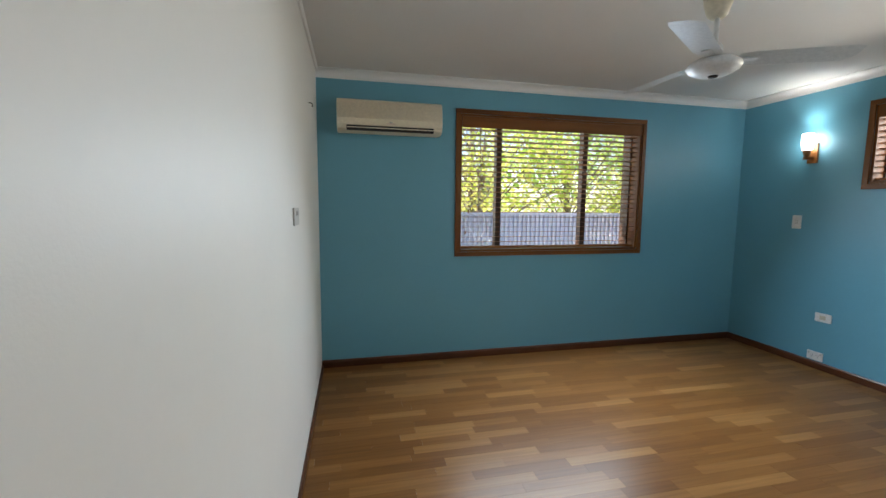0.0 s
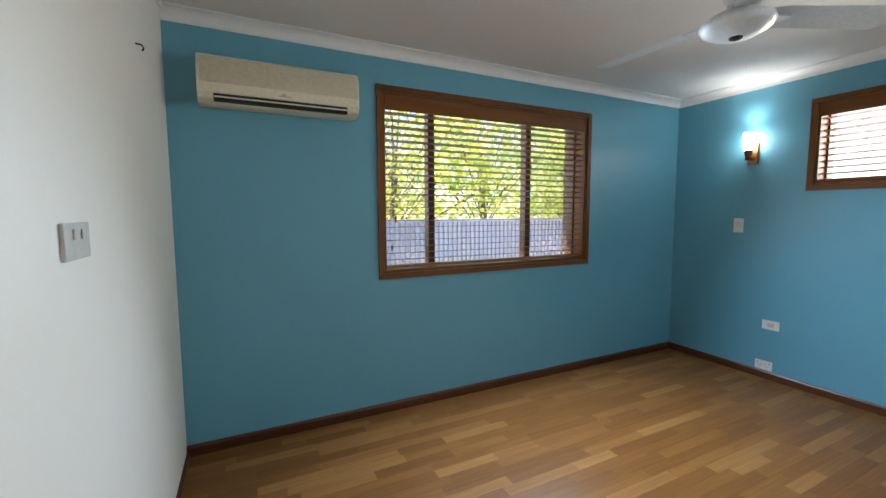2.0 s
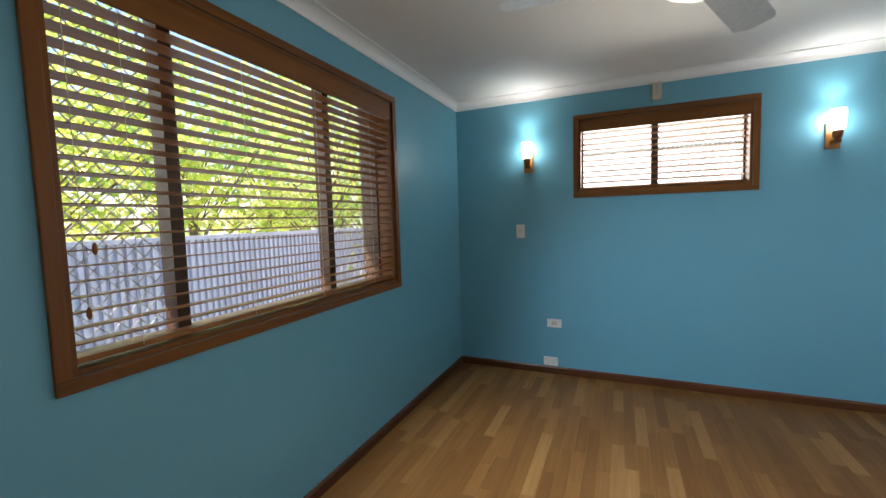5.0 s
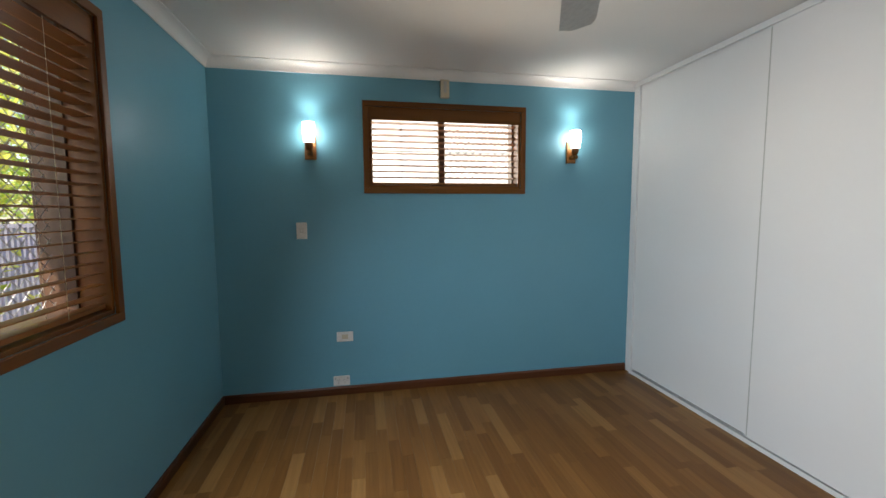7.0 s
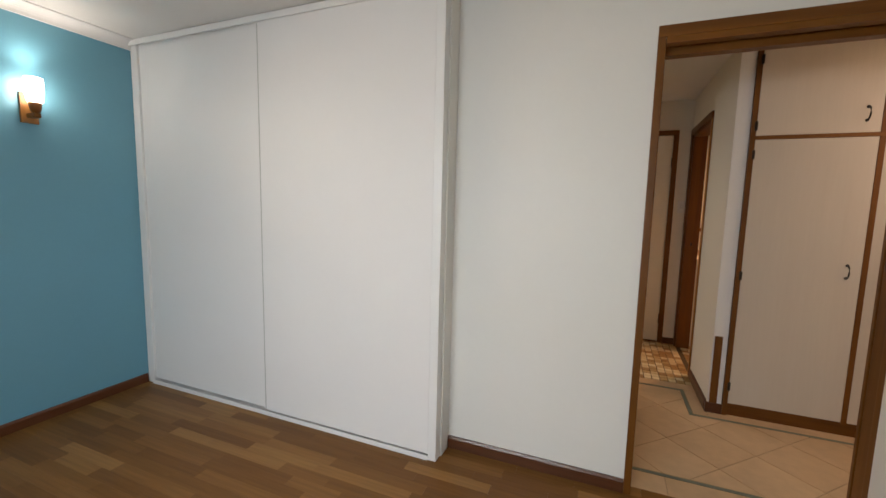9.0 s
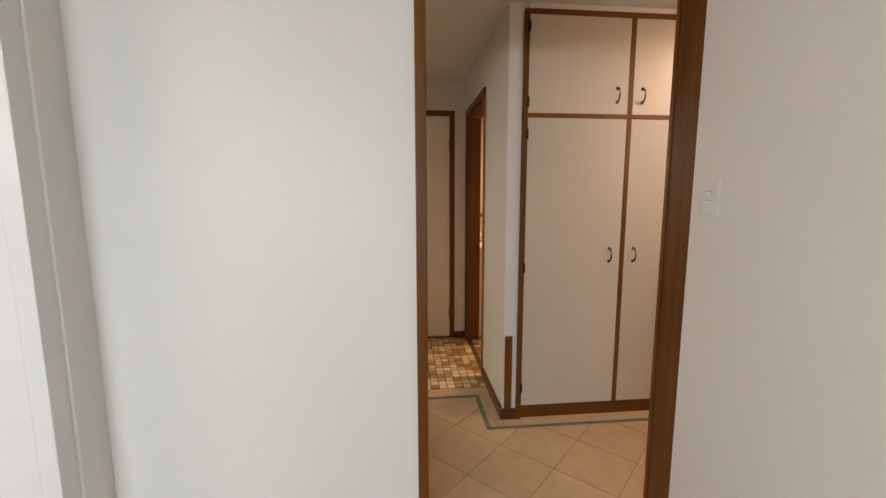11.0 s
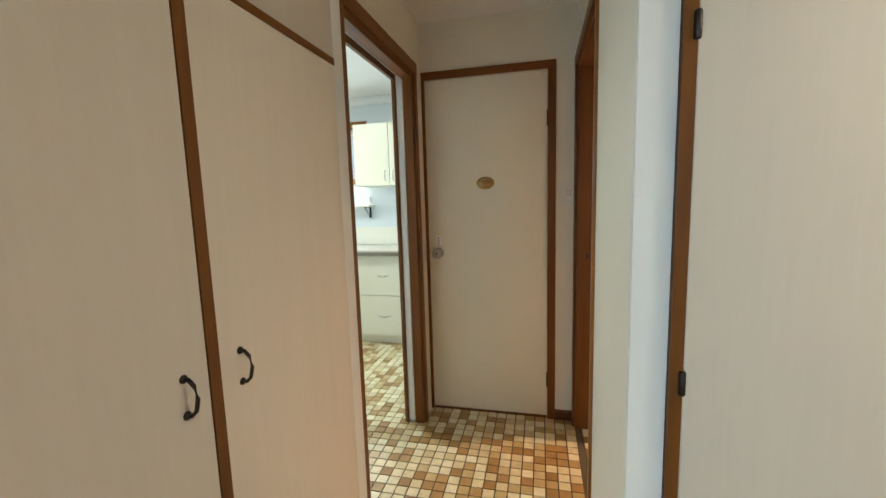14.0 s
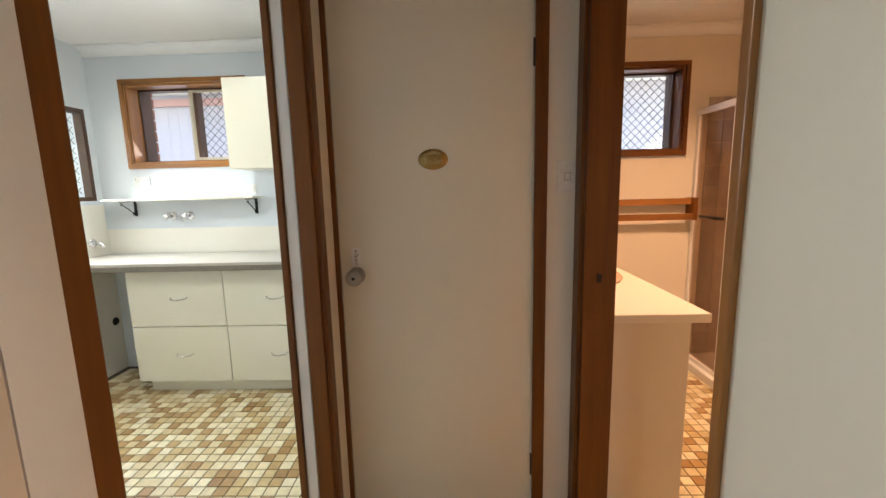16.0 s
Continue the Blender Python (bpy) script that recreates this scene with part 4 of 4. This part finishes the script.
ss = thing("shower_screen", (-1.0, -3.35, 0), "glass shower screen with a pale metal frame", "shower screen")
for y in (-3.82, -3.44, -2.93):
    part("post", blk(-1.015, -0.985, y - 0.014, y + 0.014, 0.07, 1.80, bevel=0.003), TRIMW, ss)
part("head", blk(-1.018, -0.982, -3.835, -2.90, 1.78, 1.82, bevel=0.003), TRIMW, ss)
part("sill_rail", blk(-1.018, -0.982, -3.835, -2.90, 0.06, 0.09, bevel=0.003), TRIMW, ss)
for a, b in ((-3.806, -3.454), (-3.426, -2.944)):
    part("pane", blk(-1.003, -0.997, a, b, 0.09, 1.78), SHOWER, ss)
part("handle_rail", tube(bmesh.new(), [(-0.97, -3.70, 1.10), (-0.97, -3.46, 1.10)], 0.010, 8), BRONZE, ss)
setting("shower_kerb", blk(-2.1, -0.95, -3.842, -2.86, 0, 0.06, bevel=0.008), TRIMW, "white shower kerb")
bm = bmesh.new()
for i in range(10):
    for j in range(12):
        box(bm, -2.09 + i * 0.103, -1.99 + i * 0.103, -3.842, -3.836, 0.07 + j * 0.153, 0.22 + j * 0.153)
tagged(setting("shower_wall_tiles", bm, SHTILE, "brown-grey shower wall tiles"), kind="stuff")
hl = thing("heat_lamp", (-0.75, -2.6, 2.365), "lit bathroom heat lamp", "ceiling light")
part("base", lathe(bmesh.new(), [(0.15, -0.03), (0.16, 0.0)], None, 28), WHITEP, hl, local=True)
part("bulb", lathe(bmesh.new(), [(0.02, -0.085), (0.05, -0.07), (0.06, -0.03)], None, 20), glow("lit_heat_bulb", (1.0, 0.42, 0.17), 8.0), hl, local=True)
# made-up fitting round the hall's fill light, out of view
hb = thing("added_hall_light", (-1.15, -0.38, 2.365), "added hall ceiling light, out of view", "ceiling light")
part("base", lathe(bmesh.new(), [(0.12, -0.03), (0.125, 0.0)], None, 28), WHITEP, hb, local=True)
part("bowl", lathe(bmesh.new(), [(0.02, -0.09), (0.08, -0.08), (0.11, -0.03)], None, 24), glow("added_hall_glow", (1.0, 0.62, 0.36), 3.0), hb, local=True)

# ---- outside ----

def sheet_fence(name, x0, x1, y, z0, z1, label, pitch=0.076, axis="x"):
    th = thing(name, ((x0 + x1) / 2, y, z0) if axis == "x" else (y, (x0 + x1) / 2, z0), label, "fence")
    x = x0
    while x < x1 - 0.01:
        e = min(x + 2.2, x1)
        pts = []
        u = x
        while u < e - 1e-6:
            pts += [(u, 0.0), (u + pitch * 0.45, 0.0), (u + pitch * 0.55, 0.028), (u + pitch * 0.95, 0.028)]
            u += pitch
        pts.append((e, 0.0))
        prof = [(p, y + q) for p, q in pts] + [(p, y + q + 0.004) for p, q in pts[::-1]]
        if axis == "y":
            prof = [(b, a) for a, b in prof]
        part("panel", extrude_profile(bmesh.new(), prof, "z", z0, z1), FENCE, th)
        x += 2.2
    cap = (x0, x1, y - 0.03, y + 0.06, z1, z1 + 0.045)
    part("top_rail", blk(*(cap if axis == "x" else (cap[2], cap[3], cap[0], cap[1], cap[4], cap[5])), bevel=0.004), FENCE, th)
    return th


sheet_fence("boundary_fence", -4.0, 12.0, 6.3, -0.45, 1.20, "pale corrugated steel boundary fence")
nb = thing("neighbour_house", (10.0, -1.0, -0.45), "cream rendered two-storey neighbouring house", "house")
part("wall", blk(9.0, 14.0, -5.0, 3.6, -0.45, 5.2), paint("cream_render", (0.76, 0.72, 0.66), 0.7, 0.06, 0.3, 60), nb)
part("roof", blk(8.95, 14.1, -5.1, 3.7, 5.2, 5.35), TRIMW, nb)
part("string_course", blk(8.97, 9.0, -5.0, 3.6, 2.55, 2.63), TRIMW, nb)


def tree(at, height, spread, leaves, mat, label, seed, size=0.11, low=0.12):
    rnd = random.Random(seed)
    th = thing("tree", at, label, "tree", "garden trees")
    bm = bmesh.new()
    top = Vector((rnd.uniform(-0.3, 0.3), rnd.uniform(-0.3, 0.3), height * 0.7))
    steps = 7
    for k in range(steps):
        p, q = top * (k / steps), top * ((k + 1) / steps)
        tube(bm, [p, q], 0.13 * height / 5 * (1 - 0.75 * k / steps), 8)
    clumps = []
    for k in range(26):
        f = rnd.uniform(low, 1.0)
        a = rnd.uniform(0, 6.28)
        r = spread * rnd.uniform(0.35, 1.0) * (1.1 - 0.5 * f)
        end = Vector((math.cos(a) * r, math.sin(a) * r, height * (0.15 + 0.85 * f)))
        start = top * min(0.95, f * 0.8)
        tube(bm, [start, (start + end) / 2 + Vector((0, 0, 0.1)), end], 0.014 * height / 5, 6)
        clumps.append((end, spread * rnd.uniform(0.28, 0.5)))
    part("trunk", bm, BARK, th, local=True)
    vs, fs = [], []
    for k in range(int(leaves * 0.85)):
        c, r = clumps[k % len(clumps)]
        d = Vector((rnd.gauss(0, 1), rnd.gauss(0, 1), rnd.gauss(0, 0.8)))
        p = c + d.normalized() * r * rnd.random() ** 0.5
        q = Euler((rnd.uniform(-1, 1), rnd.uniform(-1, 1), rnd.uniform(0, 6.28))).to_matrix()
        s = size * 0.8 * rnd.uniform(0.6, 1.3)
        n = len(vs)
        for u, v, w in ((0, -0.5, 0), (0.28, 0, 0.06), (0, 0.55, -0.03), (-0.28, 0, 0.06)):
            vs.append(p + q @ Vector((u * s, v * s, w * s)))
        fs.append((n, n + 1, n + 2, n + 3))
    me = bpy.data.meshes.new("crown")
    me.from_pydata(vs, [], fs)
    me.materials.append(mat)
    ob = new("crown", me)
    ob.parent = th
    return th


tree((0.4, 8.3, -0.45), 3.9, 2.0, 3224, LEAVES3, "russet-green tree behind a fence", 1, 0.15)
tree((2.6, 8.0, -0.45), 4.3, 2.2, 4340, LEAVES, "bright green leafy tree behind a fence", 2, 0.17)
tree((4.9, 8.3, -0.45), 4.4, 2.3, 4340, LEAVES2, "green leafy tree behind a fence", 3, 0.16)
tree((7.2, 7.8, -0.45), 4.2, 2.2, 4030, LEAVES, "yellow-green tree behind a fence", 4, 0.17)
tree((9.6, 8.0, -0.45), 4.4, 2.4, 3720, LEAVES2, "green tree behind a fence", 5, 0.16)
tree((-1.8, 8.8, -0.45), 4.6, 2.4, 3410, LEAVES2, "green tree behind a long fence", 6, 0.17)
tree((3.6, 11.5, -0.45), 6.0, 3.0, 4030, LEAVES, "tall green tree beyond a fence", 7, 0.24)
tree((8.6, 10.6, -0.45), 6.0, 2.8, 3720, LEAVES, "tall leafy tree beyond a fence", 12, 0.22)
tree((12.0, 11.0, -0.45), 6.5, 3.4, 3720, LEAVES2, "tall dark green tree beyond a fence", 11, 0.24)
tree((6.6, -3.6, -0.45), 3.4, 1.4, 1860, LEAVES2, "green tree beside a laundry", 9)

shed = thing("shed", (1.2, -7.2, -0.45), "pale sheet-clad shed behind a house", "shed")
bm = bmesh.new()
box(bm, -3.0, 6.0, -8.6, -7.0, -0.45, 3.8)
part("wall", bm, SHED, shed)
for k in range(60):
    part("cladding_rib", blk(-2.9 + k * 0.15, -2.885 + k * 0.15, -7.0, -6.996, -0.45, 3.75), SHED, shed)
part("beam", blk(1.5, 6.0, -7.0, -6.94, 2.60, 2.70), BEAM, shed, "pink painted beam")
# made-up slab above the beam, blocks the sun from the shed's face
part("shade_slab", blk(-3.0, 6.0, -6.99, -6.2, 2.76, 2.80), TRIMW, shed, "added flat slab that keeps the sun off the shed wall")
pier = tagged(new("wall_brick_pier"), "red brick reveal beside a laundry window", kind="structure")
for k in range(9):
    part("brick", blk(3.036, 3.13, -4.14, -4.09, 1.50 + k * 0.083, 1.50 + k * 0.083 + 0.073, bevel=0.003), BRICK, pier)

# ---- floors, piece by piece ----
fl = tagged(new("floor"), "brown timber-strip laminate floor", kind="structure")
part("underlay", blk(-0.07, 3.978, 0.11, 3.487, -0.012, -0.004), WD_X, fl)
rnd = random.Random(5)
strip_mesh = {}
W = 0.0665
near, rest_v, rest_f = 0, [], []
rows = int((3.487 - 0.11) / W) + 1
for r in range(rows):
    y0 = 0.11 + r * W
    y1 = min(y0 + W - 0.0006, 3.487)
    if y1 - y0 < 0.005:
        continue
    x = -0.07 - rnd.uniform(0, 0.4)
    while x < 3.978:
        L = rnd.choice((0.28, 0.36, 0.44, 0.52, 0.60))
        a, b = max(x, -0.07), min(x + L - 0.0006, 3.978)
        x += L
        if b - a < 0.01:
            continue
        full = abs((b - a) - (L - 0.0006)) < 1e-6 and abs((y1 - y0) - (W - 0.0006)) < 1e-6
        if near < 300 and 0.5 < y0 < 2.9 and full:
            if L not in strip_mesh:
                strip_mesh[L] = mesh_of("strip", blk(0, L - 0.0006, 0, W - 0.0006, -0.004, 0.0), PLANK1)
            ob = new("strip", strip_mesh[L])
            ob.parent = fl
            ob.location = (a, y0, 0)
            near += 1
        else:
            n = len(rest_v)
            rest_v += [(a, y0, -0.004), (b, y0, -0.004), (b, y1, -0.004), (a, y1, -0.004), (a, y0, 0), (b, y0, 0), (b, y1, 0), (a, y1, 0)]
            rest_f += [tuple(n + k for k in q) for q in ((4, 5, 6, 7), (0, 1, 5, 4), (1, 2, 6, 5), (2, 3, 7, 6), (3, 0, 4, 7))]
me = bpy.data.meshes.new("floor_strips")
me.from_pydata(rest_v, [], rest_f)
me.materials.append(PLANK2)
ob = new("floor_strips", me)
ob.parent = fl
tagged(ob, kind="stuff")


def clip(poly, x0, x1, y0, y1):
    for ax, lim, s in ((0, x0, 1), (0, x1, -1), (1, y0, 1), (1, y1, -1)):
        out = []
        for p, q in zip(poly, poly[1:] + poly[:1]):
            dp, dq = s * (p[ax] - lim), s * (q[ax] - lim)
            if dp >= 0:
                out.append(p)
            if dp * dq < 0:
                f = dp / (dp - dq)
                out.append((p[0] + f * (q[0] - p[0]), p[1] + f * (q[1] - p[1])))
        poly = out
        if len(poly) < 3:
            return []
    return poly


def slab_poly(bm, poly, z0, z1):
    A = [bm.verts.new((x, y, z0)) for x, y in poly]
    B = [bm.verts.new((x, y, z1)) for x, y in poly]
    n = len(poly)
    bm.faces.new(B)
    for k in range(n):
        bm.faces.new((A[k], A[(k + 1) % n], B[(k + 1) % n], B[k]))


hf = tagged(new("floor_hall"), "cream diagonal floor tiles with a green border", kind="structure")
part("grout_bed", blk(-1.7, 1.14, -1.33, 0.11, -0.012, -0.003), GROUTL, hf)
D = 0.2175
for i in range(-12, 8):
    for j in range(-8, 6):
        if (i + j) % 2:
            continue
        cx, cy = 0.328 + i * D, -0.4425 + j * D
        g = D - 0.003
        dia = [(cx - g, cy), (cx, cy - g), (cx + g, cy), (cx, cy + g)]
        bm = bmesh.new()
        for reg in ((0.372, 0.985, -1.193, -0.066), (-1.6, 0.372, -0.808, -0.066)):
            p = clip(dia, *reg)
            if len(p) >= 3:
                slab_poly(bm, p, -0.004, 0.0)
        if bm.verts:
            part("tile", bm, TERRA, hf)
        else:
            bm.free()
for q in ((0.346, 1.011, -1.222, -1.196), (0.988, 1.011, -1.193, -0.066), (0.346, 0.369, -1.193, -0.837), (-1.6, 0.369, -0.834, -0.811), (-1.6, 1.011, -0.063, -0.040)):
    part("border_tile", blk(*q, -0.004, 0.0), GREEN, hf)
for q in ((1.014, 1.138, -1.33, -0.6), (1.014, 1.138, -0.597, 0.108), (0.258, 1.011, -1.33, -1.225), (0.258, 0.343, -1.222, -0.837), (-0.6, 0.255, -0.935, -0.837), (-1.6, -0.603, -0.935, -0.837), (0.258, 0.6, -0.037, 0.108), (0.603, 1.011, -0.037, 0.108), (-0.3, 0.255, -0.037, 0.108), (-1.6, -0.303, -0.037, 0.108)):
    part("tile", blk(*q, -0.004, 0.0), TERRA, hf)

mf = tagged(new("floor_mosaic"), "brown and cream mosaic floor tiles", kind="structure")
part("grout_bed", blk(-2.1, 3.35, -3.85, -1.33, -0.012, -0.003), GROUT, mf)
S, gap = 0.0575, 0.0062
tile_mesh = {}
near, rest_v, rest_f = 0, [], []
rnd = random.Random(11)


def lay(x0, x1, y0, y1, limit):
    """Square tiles with some doubled ones, as in a mixed mosaic sheet."""
    global near
    nx, ny = int((x1 - x0) / S) + 1, int((y1 - y0) / S)
    y0 = y1 - ny * S
    taken = set()
    for j in range(ny - 1, -1, -1):
        for i in range(nx):
            if (i, j) in taken:
                continue
            k = rnd.random()
            w, h = (2, 1) if k < 0.012 else (1, 1)
            if i + w > nx or (i + w - 1, j) in taken:
                w = 1
            if j - h + 1 < 0:
                h = 1
            cells = [(i + a, j - b) for a in range(w) for b in range(h)]
            if any(c in taken for c in cells):
                w = h = 1
                cells = [(i, j)]
            taken.update(cells)
            a, b = x0 + i * S, y0 + (j - h + 1) * S
            if near < limit:
                if (w, h) not in tile_mesh:
                    tile_mesh[w, h] = mesh_of("mosaic_tile", blk(0, w * S - gap, 0, h * S - gap, -0.003, 0.001), MOS1)
                ob = new("mosaic_tile", tile_mesh[w, h])
                ob.parent = mf
                ob.location = (a, b, 0)
                near += 1
            else:
                n = len(rest_v)
                c, d = a + w * S - gap, b + h * S - gap
                rest_v.extend([(a, b, -0.003), (c, b, -0.003), (c, d, -0.003), (a, d, -0.003), (a, b, 0.001), (c, b, 0.001), (c, d, 0.001), (a, d, 0.001)])
                rest_f.extend([tuple(n + e for e in q) for q in ((4, 5, 6, 7), (0, 1, 5, 4), (1, 2, 6, 5), (2, 3, 7, 6), (3, 0, 4, 7))])


lay(0.258, 1.235, -2.37, -1.332, 300)
lay(1.2355, 3.24, -3.85, -1.332, 300)
lay(-1.10, 0.19, -3.85, -1.45, 300)
me = bpy.data.meshes.new("mosaic_rest")
me.from_pydata(rest_v, [], rest_f)
me.materials.append(MOS2)
ob = new("mosaic_rest", me)
ob.parent = mf
tagged(ob, kind="stuff")
